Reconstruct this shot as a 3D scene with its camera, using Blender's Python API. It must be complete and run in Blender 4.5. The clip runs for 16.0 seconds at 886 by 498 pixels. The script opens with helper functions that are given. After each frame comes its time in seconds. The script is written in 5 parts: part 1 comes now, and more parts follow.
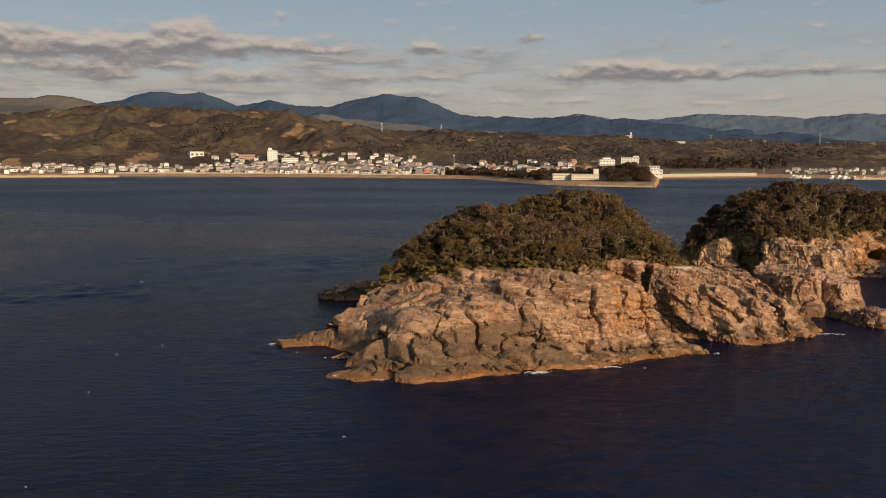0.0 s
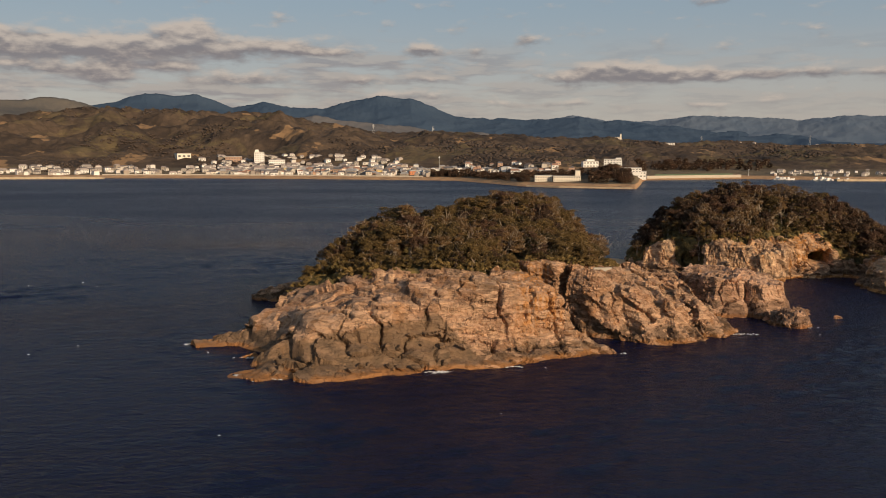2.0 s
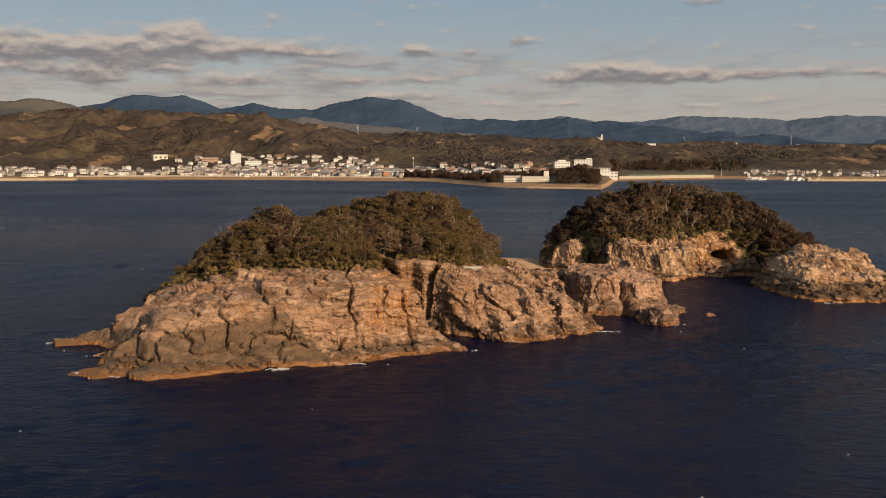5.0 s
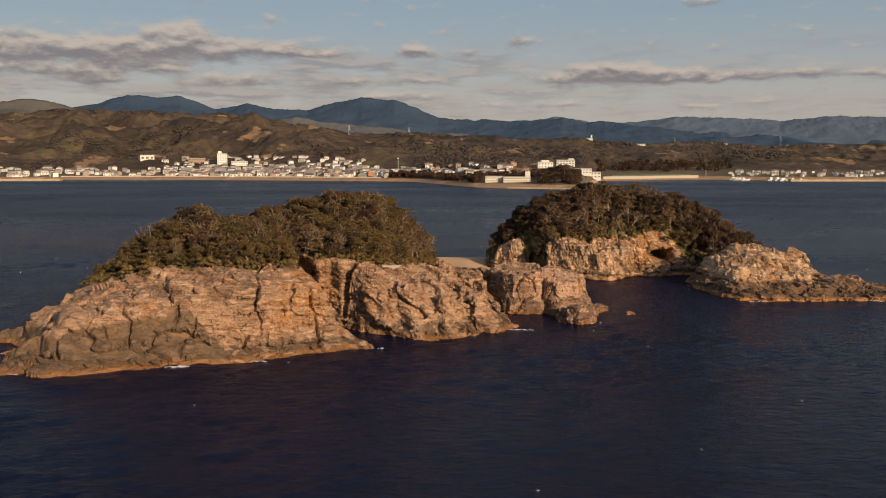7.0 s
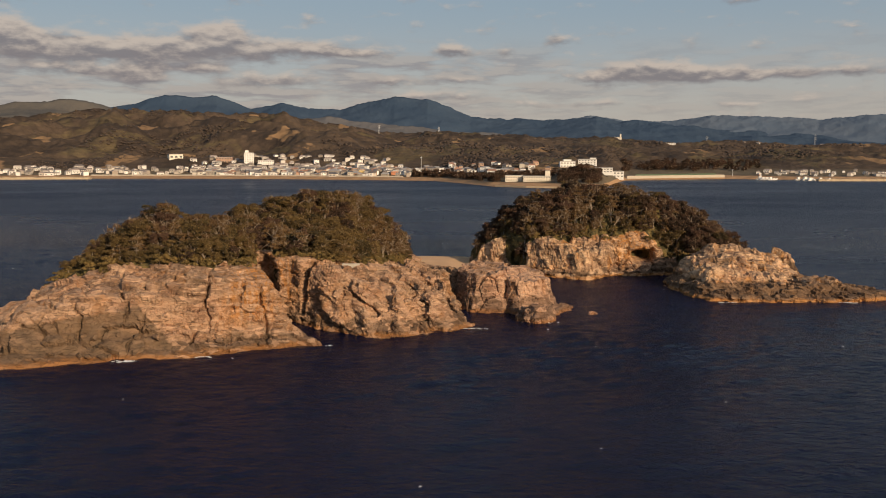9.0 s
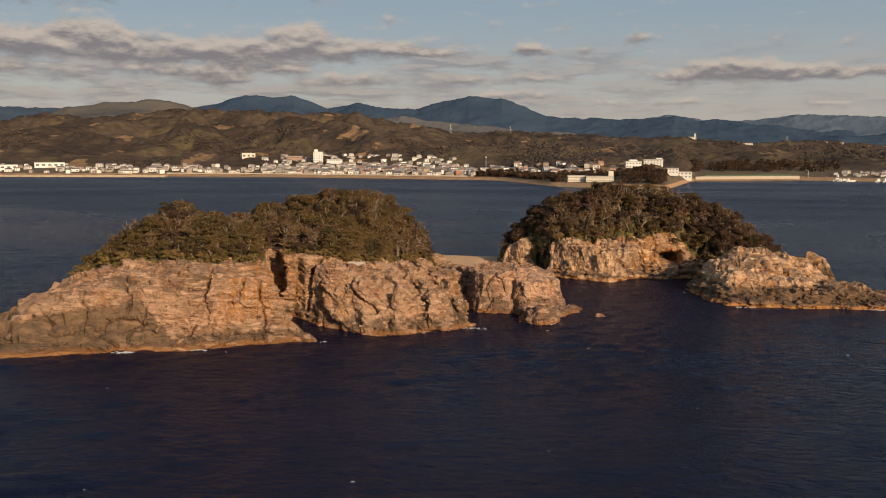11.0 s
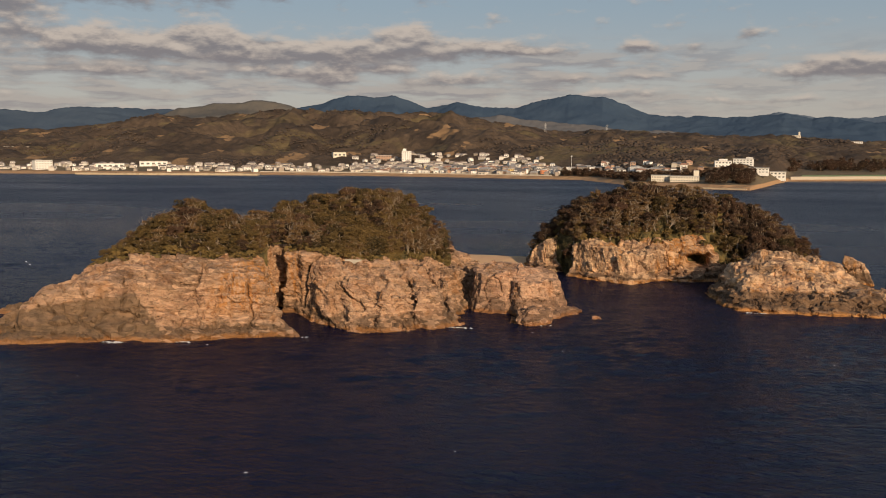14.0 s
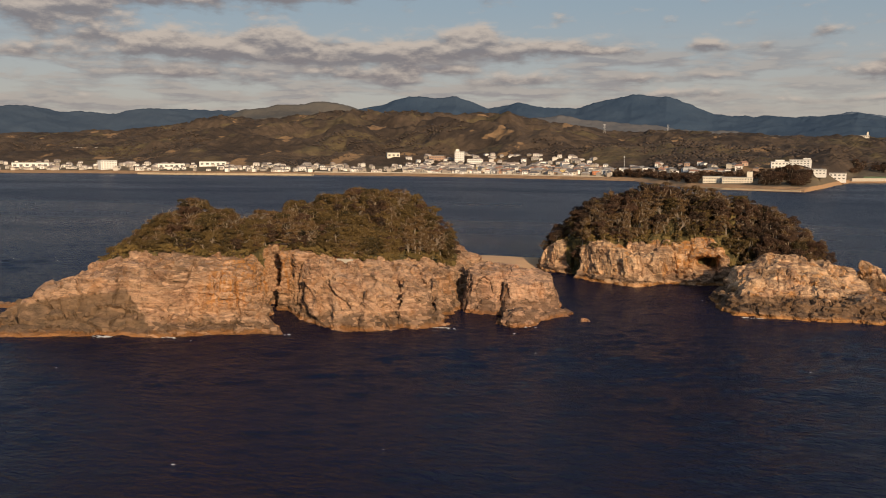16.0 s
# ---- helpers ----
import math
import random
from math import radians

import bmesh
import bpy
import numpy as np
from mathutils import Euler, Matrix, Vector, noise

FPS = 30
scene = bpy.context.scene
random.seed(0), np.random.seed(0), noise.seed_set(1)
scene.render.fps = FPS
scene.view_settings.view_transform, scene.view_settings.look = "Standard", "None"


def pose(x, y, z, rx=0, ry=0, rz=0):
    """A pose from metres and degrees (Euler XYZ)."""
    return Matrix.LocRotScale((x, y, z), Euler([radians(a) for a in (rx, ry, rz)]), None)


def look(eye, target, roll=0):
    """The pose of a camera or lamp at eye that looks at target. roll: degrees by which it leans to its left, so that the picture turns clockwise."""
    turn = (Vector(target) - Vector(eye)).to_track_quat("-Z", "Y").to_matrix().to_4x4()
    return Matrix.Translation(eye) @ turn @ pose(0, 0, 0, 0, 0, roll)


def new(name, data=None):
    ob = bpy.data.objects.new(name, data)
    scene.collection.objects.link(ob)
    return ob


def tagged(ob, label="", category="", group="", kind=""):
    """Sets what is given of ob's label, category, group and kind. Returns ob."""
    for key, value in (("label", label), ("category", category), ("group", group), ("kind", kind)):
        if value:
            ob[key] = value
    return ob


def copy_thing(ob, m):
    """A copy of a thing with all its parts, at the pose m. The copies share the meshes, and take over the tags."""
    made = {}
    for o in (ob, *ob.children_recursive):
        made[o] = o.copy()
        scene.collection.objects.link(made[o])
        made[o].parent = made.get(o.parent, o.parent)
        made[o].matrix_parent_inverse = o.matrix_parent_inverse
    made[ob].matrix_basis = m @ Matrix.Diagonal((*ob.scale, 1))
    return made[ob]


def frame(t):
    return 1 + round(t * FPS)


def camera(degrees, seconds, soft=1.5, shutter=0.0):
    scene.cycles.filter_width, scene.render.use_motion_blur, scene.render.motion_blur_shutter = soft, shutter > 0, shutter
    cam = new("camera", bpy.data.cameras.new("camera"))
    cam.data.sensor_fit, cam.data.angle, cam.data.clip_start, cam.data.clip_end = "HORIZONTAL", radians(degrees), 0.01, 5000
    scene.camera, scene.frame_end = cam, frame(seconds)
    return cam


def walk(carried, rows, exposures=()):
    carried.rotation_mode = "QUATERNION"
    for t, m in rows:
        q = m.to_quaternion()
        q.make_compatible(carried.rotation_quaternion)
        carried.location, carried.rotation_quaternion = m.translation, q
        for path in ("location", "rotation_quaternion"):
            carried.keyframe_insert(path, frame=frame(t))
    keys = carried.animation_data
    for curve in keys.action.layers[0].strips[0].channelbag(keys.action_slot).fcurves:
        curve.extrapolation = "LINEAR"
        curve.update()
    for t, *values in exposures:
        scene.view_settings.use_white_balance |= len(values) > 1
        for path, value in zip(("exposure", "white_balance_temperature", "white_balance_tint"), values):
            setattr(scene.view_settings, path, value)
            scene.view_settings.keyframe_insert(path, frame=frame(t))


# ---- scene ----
cam = camera(55.3, 16.0, 1.0)
PATH = [
    (0, (1.399, 1.05, 36.661), (1.395, 3.036, 36.423), 0.1),
    (0.5, (5.077, 0.742, 36.681), (5.073, 2.728, 36.444), 0.1),
    (1, (8.904, 0.408, 36.709), (8.901, 2.394, 36.474), 0.1),
    (1.5, (13.02, -0.008, 36.745), (13.019, 1.978, 36.509), 0.1),
    (2, (17.39, -0.476, 36.774), (17.391, 1.51, 36.54), 0.1),
    (2.5, (21.87, -0.937, 36.8), (21.874, 1.05, 36.567), 0.1),
    (3, (26.287, -1.335, 36.811), (26.292, 0.651, 36.579), 0.0),
    (3.5, (30.579, -1.664, 36.815), (30.586, 0.322, 36.583), 0.0),
    (4, (34.842, -2.021, 36.806), (34.851, -0.035, 36.574), 0.0),
    (6.5, (56.228, -4.119, 36.578), (56.246, -2.133, 36.346), 0.0),
    (7, (60.458, -4.558, 36.591), (60.476, -2.571, 36.36), -0.0),
    (7.5, (64.709, -4.98, 36.615), (64.729, -2.994, 36.383), 0.0),
    (8, (68.894, -5.324, 36.637), (68.907, -3.337, 36.404), 0.0),
    (8.5, (72.995, -5.55, 36.659), (72.972, -3.564, 36.426), 0.1),
    (9, (77.002, -5.61, 36.683), (76.936, -3.625, 36.45), 0.0),
    (11.5, (96.453, -4.921, 36.833), (96.166, -2.955, 36.598), 0.1),
    (12, (100.32, -4.535, 36.853), (99.992, -2.576, 36.618), 0.0),
    (12.5, (104.198, -3.947, 36.88), (103.827, -1.996, 36.645), 0.1),
    (13, (108.075, -3.219, 36.902), (107.666, -1.275, 36.666), 0.1),
    (13.5, (111.996, -2.411, 36.923), (111.551, -0.475, 36.686), 0.1),
    (14, (115.924, -1.551, 36.953), (115.443, 0.375, 36.716), 0.1),
    (14.5, (119.887, -0.669, 36.999), (119.37, 1.249, 36.762), 0.1),
    (15, (123.83, 0.251, 37.029), (123.28, 2.159, 36.792), 0.1),
    (15.5, (127.791, 1.212, 37.048), (127.205, 3.11, 36.811), 0.1),
    (16, (131.797, 2.191, 37.058), (131.173, 4.076, 36.822), 0.1),
]
walk(cam, [(t, look(eye, target, roll)) for t, eye, target, roll in PATH])

# ---- world, sun ----
SUN_AZ, SUN_EL = 144.0, 17.0          # degrees clockwise from +y; height over the horizon
CLOUDS = [  # azimuth, elevation, half width, half height, density (degrees)
    (-17, 6.5, 3.6, 1, 1.26), (-16.2, 7.4, 1.7, 0.65, 0.84), (-23, 6.2, 3.6, 0.65, 1.05), (-28, 6.7, 2.6, 0.89, 1.16), (-10.8, 6.6, 2.6, 0.59, 1.05), (-7.6, 6.3, 2.2, 0.33, 0.73),
    (-1.4, 6.45, 1.4, 0.39, 1), (2.4, 6.4, 1, 0.28, 0.84), (5.4, 7.15, 0.8, 0.38, 0.89), (11, 5, 3.8, 0.53, 1.21), (15, 4.75, 4.5, 0.42, 1.16), (21, 4.7, 4.5, 0.29, 0.84),
    (-13.2, 4.5, 2.4, 0.47, 1), (-21.5, 4.7, 2.6, 0.47, 0.95), (-5.5, 4.5, 2.6, 0.35, 0.84), (-1.5, 4.6, 1.6, 0.26, 0.63), (-2.5, 3.5, 3.2, 0.35, 0.73), (7, 3, 3.2, 0.24, 0.63), (17.5, 2.9, 2.6, 0.19, 0.53),
    (-40, 9.7, 7.5, 0.89, 1.68), (-30, 9.8, 5, 0.53, 1.26), (-21, 9.9, 3.4, 0.29, 1.05), (-11.2, 9.95, 1.2, 0.26, 0.95), (-15, 9.95, 1, 0.19, 0.73), (-44, 8.1, 2.2, 0.71, 1.16), (-40.8, 8.4, 2.2, 0.89, 0.95),
    (-36.5, 6.4, 3.4, 1.06, 1.31), (-31.5, 6.2, 3, 0.71, 1.1), (-30.5, 7.3, 1.6, 0.59, 0.95), (-44, 5.9, 2.6, 0.53, 0.95), (-41, 6.8, 2.4, 0.41, 0.84), (-26, 6.1, 3.6, 0.59, 0.95), (-25.5, 4.9, 3, 0.47, 0.89),
    (-34.5, 4.8, 3.6, 0.41, 0.84), (17.2, 9.2, 1, 0.24, 0.53), (28, 4.6, 4.5, 0.29, 0.63), (-18, 5.2, 3, 0.29, 0.73)]


def build_world():
    world = bpy.data.worlds.new("sky")
    scene.world = world
    world.use_nodes = True
    nt = world.node_tree
    nt.nodes.clear()
    N, L = nt.nodes.new, nt.links.new

    def m(op, a, b=None, c=None):
        n = N("ShaderNodeMath")
        n.operation = op
        for i, v in enumerate((a, b, c)):
            if v is None:
                continue
            if isinstance(v, (int, float)):
                n.inputs[i].default_value = v
            else:
                L(v, n.inputs[i])
        return n.outputs[0]

    def ramp(x, lo, hi):
        n = N("ShaderNodeMapRange")
        n.interpolation_type = "SMOOTHSTEP"
        L(x, n.inputs[0])
        n.inputs[1].default_value, n.inputs[2].default_value = lo, hi
        return n.outputs[0]

    def mix(f, a, b):
        n = N("ShaderNodeMix")
        n.data_type = "RGBA"
        L(f, n.inputs[0])
        for v, s in ((a, n.inputs[6]), (b, n.inputs[7])):
            if isinstance(v, tuple):
                s.default_value = (*v, 1)
            else:
                L(v, s)
        return n.outputs[2]

    tc = N("ShaderNodeTexCoord")
    sep = N("ShaderNodeSeparateXYZ")
    L(tc.outputs["Generated"], sep.inputs[0])
    x, y, z = sep.outputs
    az = m("MULTIPLY", m("ARCTAN2", x, y), 180 / math.pi)
    el = m("MULTIPLY", m("ARCSINE", z), 180 / math.pi)

    def cloud_noise(sx, sy, scale, detail, shift):
        v = N("ShaderNodeCombineXYZ")
        L(m("MULTIPLY", az, sx), v.inputs[0])
        L(m("MULTIPLY", m("ADD", el, shift), sy), v.inputs[1])
        n = N("ShaderNodeTexNoise")
        n.inputs["Scale"].default_value, n.inputs["Detail"].default_value = scale, detail
        n.inputs["Roughness"].default_value = 0.55
        L(v.outputs[0], n.inputs["Vector"])
        return n.outputs[0]

    fine = cloud_noise(0.40, 1.0, 1.0, 6.0, 0.0)
    above = cloud_noise(0.40, 1.0, 1.0, 6.0, 0.35)
    soft = cloud_noise(0.19, 1.05, 1.0, 5.0, 7.0)
    soft_above = cloud_noise(0.19, 1.05, 1.0, 5.0, 7.3)
    total, height = None, None
    for a, e, w, h, d in CLOUDS:
        u = m("DIVIDE", m("SUBTRACT", az, a), w)
        v = m("DIVIDE", m("SUBTRACT", el, e), h)
        g = m("MULTIPLY", m("EXPONENT", m("MULTIPLY", m("ADD", m("MULTIPLY", u, u), m("MULTIPLY", v, v)), -0.9)), d)
        gv = m("MULTIPLY", g, v)
        total = g if total is None else m("ADD", total, g)
        height = gv if height is None else m("ADD", height, gv)
    body = ramp(m("ADD", total, m("MULTIPLY", m("SUBTRACT", fine, 0.5), 2.9)), 0.08, 1.05)
    lit = m("MULTIPLY", m("SUBTRACT", fine, above), 5.0)
    top = ramp(m("ADD", m("DIVIDE", height, m("ADD", total, 0.05)), lit), -0.75, 1.05)
    # a broken sheet of low streaks over the hills, thinner to the east, and a plain broken layer over the rest of the sky
    band = m("MULTIPLY", ramp(el, 1.0, 2.6), m("SUBTRACT", 1.0, ramp(el, 5.4, 7.6)))
    band = m("MULTIPLY", band, m("SUBTRACT", 1.0, m("MULTIPLY", ramp(az, -4.0, 14.0), 0.55)))
    streak = m("MULTIPLY", ramp(soft, 0.40, 0.58), band)
    streak_top = ramp(m("SUBTRACT", soft, soft_above), -0.05, 0.07)
    high = m("MULTIPLY", ramp(cloud_noise(0.035, 0.10, 1.0, 5.0, 3.0), 0.50, 0.66), ramp(el, 13.0, 20.0))
    sky = N("ShaderNodeTexSky")
    sky.sky_type = "NISHITA"
    sky.sun_disc = False
    sky.sun_elevation, sky.sun_rotation = radians(SUN_EL), radians(SUN_AZ)
    sky.air_density, sky.dust_density, sky.ozone_density = 1.0, 1.5, 1.2
    air = mix(ramp(el, 1.0, 10.5), (4.3, 3.9, 3.55), (2.6, 3.3, 3.9))
    col = mix(m("SUBTRACT", 0.85, m("MULTIPLY", ramp(el, 11.0, 30.0), 0.6)), sky.outputs[0], air)
    cloud_col = mix(top, (2.0, 1.82, 1.9), (5.2, 4.4, 3.75))
    col = mix(m("MULTIPLY", streak, 0.7), col, mix(streak_top, (2.5, 2.25, 2.3), (3.9, 3.4, 3.05)))
    col = mix(m("MULTIPLY", high, 0.35), col, (2.6, 2.6, 2.8))
    col = mix(m("MULTIPLY", body, 0.9), col, cloud_col)
    bg = N("ShaderNodeBackground")
    bg.inputs["Strength"].default_value = 0.105
    L(col, bg.inputs["Color"])
    out = N("ShaderNodeOutputWorld")
    L(bg.outputs[0], out.inputs["Surface"])


build_world()
sun = new("sun", bpy.data.lights.new("sun", "SUN"))
sun.data.energy, sun.data.angle, sun.data.color = 4.8, radians(0.6), (1.0, 0.75, 0.49)
a, e = radians(SUN_AZ), radians(SUN_EL)
sun.matrix_world = look((Vector((math.sin(a) * math.cos(e), math.cos(a) * math.cos(e), math.sin(e))) * 300), (0, 0, 0))
scene.view_settings.exposure = 0.0


# ---- materials ----
class Nodes:
    """A node material with short ways to chain its nodes."""

    def __init__(self, name):
        self.mat = bpy.data.materials.new(name)
        self.mat.use_nodes = True
        self.nt = self.mat.node_tree
        self.bsdf = self.nt.nodes["Principled BSDF"]

    def node(self, kind):
        return self.nt.nodes.new(kind)

    def link(self, a, b):
        self.nt.links.new(a, b)

    def put(self, v, socket):
        if isinstance(v, bpy.types.NodeSocket):
            self.link(v, socket)
        elif isinstance(v, tuple) and len(v) == 3 and socket.type == "RGBA":
            socket.default_value = (*v, 1)
        else:
            socket.default_value = v

    def position(self, stretch=(1, 1, 1), turn=(0, 0, 0), local=False):
        src = self.node("ShaderNodeTexCoord").outputs["Object"] if local else self.node("ShaderNodeNewGeometry").outputs["Position"]
        mp = self.node("ShaderNodeMapping")
        mp.inputs["Scale"].default_value = stretch
        mp.inputs["Rotation"].default_value = [radians(v) for v in turn]
        self.link(src, mp.inputs["Vector"])
        return mp.outputs[0]

    def noise(self, scale, detail=4.0, rough=0.55, vector=None, distortion=0.0):
        n = self.node("ShaderNodeTexNoise")
        n.inputs["Scale"].default_value, n.inputs["Detail"].default_value = scale, detail
        n.inputs["Roughness"].default_value, n.inputs["Distortion"].default_value = rough, distortion
        self.link(vector or self.position(), n.inputs["Vector"])
        return n.outputs[0]

    def voronoi(self, scale, vector=None, feature="F1", out="Distance"):
        n = self.node("ShaderNodeTexVoronoi")
        n.feature = feature
        n.inputs["Scale"].default_value = scale
        self.link(vector or self.position(), n.inputs["Vector"])
        return n.outputs[out]

    def ramp(self, x, lo, hi, a=0.0, b=1.0):
        n = self.node("ShaderNodeMapRange")
        n.interpolation_type = "SMOOTHSTEP"
        self.link(x, n.inputs[0])
        for i, v in enumerate((lo, hi, a, b)):
            n.inputs[i + 1].default_value = v
        return n.outputs[0]

    def math(self, op, a, b=0.0):
        n = self.node("ShaderNodeMath")
        n.operation = op
        self.put(a, n.inputs[0])
        self.put(b, n.inputs[1])
        return n.outputs[0]

    def mix(self, f, a, b):
        n = self.node("ShaderNodeMix")
        n.data_type = "RGBA"
        self.put(f, n.inputs[0])
        self.put(a, n.inputs[6])
        self.put(b, n.inputs[7])
        return n.outputs[2]

    def axis(self, i):
        s = self.node("ShaderNodeSeparateXYZ")
        self.link(self.node("ShaderNodeNewGeometry").outputs["Position"], s.inputs[0])
        return s.outputs[i]

    def slope(self):
        s = self.node("ShaderNodeSeparateXYZ")
        self.link(self.node("ShaderNodeNewGeometry").outputs["Normal"], s.inputs[0])
        return s.outputs[2]

    def bump(self, height, strength, distance, chain=None):
        b = self.node("ShaderNodeBump")
        b.inputs["Strength"].default_value, b.inputs["Distance"].default_value = strength, distance
        self.link(height, b.inputs["Height"])
        if chain:
            self.link(chain, b.inputs["Normal"])
        return b.outputs[0]

    def done(self, colour, rough=0.9, normal=None, spec=0.3):
        self.put(colour, self.bsdf.inputs["Base Color"])
        self.put(rough, self.bsdf.inputs["Roughness"])
        self.bsdf.inputs["Specular IOR Level"].default_value = spec
        if normal:
            self.link(normal, self.bsdf.inputs["Normal"])
        return self.mat


def rock_material(name, light, mid, dark, tide, dip, stretch, splash, grey_share=0.8, rust_share=0.75, stain=None, joint_shade=0.6, slab=None):
    """Bedded, jointed coastal rock: two tones, pale veins, grey weathering and an ochre tide band."""
    k = Nodes(name)
    bed = k.position(stretch, dip)
    n1 = k.noise(0.13, 5.0, 0.62, bed, 0.4)
    n2 = k.noise(0.9, 6.0, 0.66, bed)
    n3 = k.noise(0.055, 4.0, 0.55)
    col = k.mix(k.ramp(n1, 0.40, 0.60), mid, light)
    grey = k.ramp(n3, 0.46, 0.60, 0.0, grey_share)
    col = k.mix(grey, col, dark)
    col = k.mix(k.ramp(n2, 0.60, 0.76, 0.0, 0.55), col, (0.58, 0.43, 0.28))
    col = k.mix(k.ramp(n2, 0.44, 0.26, 0.0, 0.75), col, tuple(c * 0.55 for c in dark))
    # thin beds: pale and dark lines along the dip
    lines = k.noise(0.55, 6.0, 0.72, k.position((0.22, 0.3, 3.2), dip), 0.25)
    col = k.mix(k.ramp(lines, 0.54, 0.64, 0.0, 0.8), col, tuple(min(1.0, c * 1.28) for c in light))
    col = k.mix(k.ramp(lines, 0.44, 0.34, 0.0, 0.65), col, tuple(c * 0.8 for c in dark))
    vein = k.noise(0.4, 3.0, 0.5, k.position((1.6, 1.6, 0.35), (0, 18, 0)), 1.4)
    col = k.mix(k.ramp(k.math("ABSOLUTE", k.math("SUBTRACT", vein, 0.5)), 0.02, 0.0, 0.0, 0.45), col, (0.58, 0.44, 0.29))
    rust = k.noise(0.22, 4.0, 0.6, k.position((1.2, 1.2, 0.3)))
    col = k.mix(k.ramp(rust, 0.52, 0.66, 0.0, rust_share), col, tide)
    if stain is not None:   # iron stains run down the rock beside the cleft
        at, wide, foot = stain
        off = k.math("ABSOLUTE", k.math("SUBTRACT", k.math("ADD", k.axis(0), k.math("MULTIPLY", k.noise(0.25, 4.0), 6.0)), at + 3.0))
        runs = k.ramp(k.noise(0.9, 4.0, 0.6, k.position((1.4, 1.4, 0.14))), 0.42, 0.58)
        col = k.mix(k.math("MULTIPLY", k.math("MULTIPLY", k.ramp(off, wide, wide * 0.3), runs), k.ramp(k.axis(2), foot, foot + 4.0, 0.0, 0.85)), col, (0.50, 0.22, 0.06))
    z = k.math("ADD", k.axis(2), k.math("MULTIPLY", k.math("SUBTRACT", k.noise(0.2, 5.0, 0.6), 0.5), 3.6))
    # dull brown weathering in the splash zone, ochre at the tide line, wet black below
    col = k.mix(k.ramp(z, splash, splash * 0.6, 0.0, 0.8), col, dark)
    tidal = k.math("ADD", k.axis(2), k.math("MULTIPLY", k.math("SUBTRACT", k.noise(0.6, 4.0, 0.6), 0.5), 1.6))
    col = k.mix(k.ramp(tidal, 1.1, 0.3, 0.0, 0.75), col, tide)
    col = k.mix(k.ramp(tidal, 0.0, -0.6), col, (0.05, 0.04, 0.03))
    calm = None
    if slab:   # a darker bed dips under the pale ones; its top is the lower of two planes along x
        a, b, c, d, deep, pale = slab
        bed_top = k.math("MINIMUM", k.math("ADD", k.math("MULTIPLY", k.axis(0), b), a), k.math("ADD", k.math("MULTIPLY", k.axis(0), d), c))
        under = k.math("ADD", k.math("SUBTRACT", bed_top, k.axis(2)), k.math("MULTIPLY", k.math("SUBTRACT", k.noise(0.35, 4.0), 0.5), 2.2))
        grey_bed = k.mix(k.ramp(k.noise(0.5, 5.0, 0.6, k.position((1, 1, 0.5))), 0.35, 0.65), deep, pale)
        grey_bed = k.mix(k.ramp(k.noise(2.5, 4.0), 0.60, 0.72, 0.0, 0.3), grey_bed, (0.33, 0.21, 0.13))
        col = k.mix(k.math("MULTIPLY", k.ramp(under, -0.3, 0.4, 0.0, 0.85), k.ramp(k.axis(2), 0.4, 1.3)), col, grey_bed)
        calm = k.ramp(under, -0.3, 0.5, 1.0, 0.2)
    # crack shade put into the colour along the joints, and blotchy dark varnish
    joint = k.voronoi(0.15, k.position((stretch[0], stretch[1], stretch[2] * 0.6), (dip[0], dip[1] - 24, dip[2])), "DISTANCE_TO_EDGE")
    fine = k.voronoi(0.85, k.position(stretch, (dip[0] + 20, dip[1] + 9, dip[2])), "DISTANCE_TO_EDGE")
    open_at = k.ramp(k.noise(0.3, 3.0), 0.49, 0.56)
    col = k.mix(k.math("MULTIPLY", k.ramp(joint, 0.016, 0.005, 0.0, joint_shade), open_at), col, (0.03, 0.021, 0.016))
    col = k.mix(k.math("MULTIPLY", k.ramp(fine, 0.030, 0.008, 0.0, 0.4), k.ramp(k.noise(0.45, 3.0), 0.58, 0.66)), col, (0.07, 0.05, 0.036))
    col = k.mix(k.ramp(k.noise(1.6, 6.0, 0.7, bed), 0.56, 0.70, 0.0, 0.55), col, (0.12, 0.085, 0.06))
    # chips and facets a hand to an arm across, each of its own tone
    chip = k.position((stretch[0] * 0.8, stretch[1], stretch[2] * 0.8), (dip[0] + 12, dip[1] + 4, dip[2] + 20))
    tone = k.node("ShaderNodeSeparateColor")
    k.link(k.voronoi(0.75, chip, "F1", "Color"), tone.inputs[0])
    low_tone, high_tone = k.ramp(tone.outputs[0], 0.5, 1.0, 0.0, 0.40), k.ramp(tone.outputs[1], 0.55, 1.0, 0.0, 0.50)
    if calm:
        low_tone, high_tone = k.math("MULTIPLY", low_tone, calm), k.math("MULTIPLY", high_tone, calm)
    col = k.mix(low_tone, col, tuple(c * 0.6 for c in dark))
    col = k.mix(high_tone, col, tuple(min(1.0, c * 1.3) for c in light))
    nrm = k.bump(k.noise(3.5, 6.0, 0.72), 1.0, 0.2)
    facets = k.voronoi(0.75, chip)
    if calm:
        facets, lines = k.math("MULTIPLY", facets, calm), k.math("MULTIPLY", lines, calm)
    nrm = k.bump(facets, 0.5, 0.5, nrm)
    nrm = k.bump(k.voronoi(2.2, chip), 0.5, 0.2, nrm)
    nrm = k.bump(n2, 0.6, 0.35, nrm)
    nrm = k.bump(lines, 0.9, 0.5, nrm)
    crack = k.voronoi(0.55, k.position(stretch, dip), "DISTANCE_TO_EDGE")
    nrm = k.bump(k.ramp(crack, 0.0, 0.03), 0.7, 0.35, nrm)
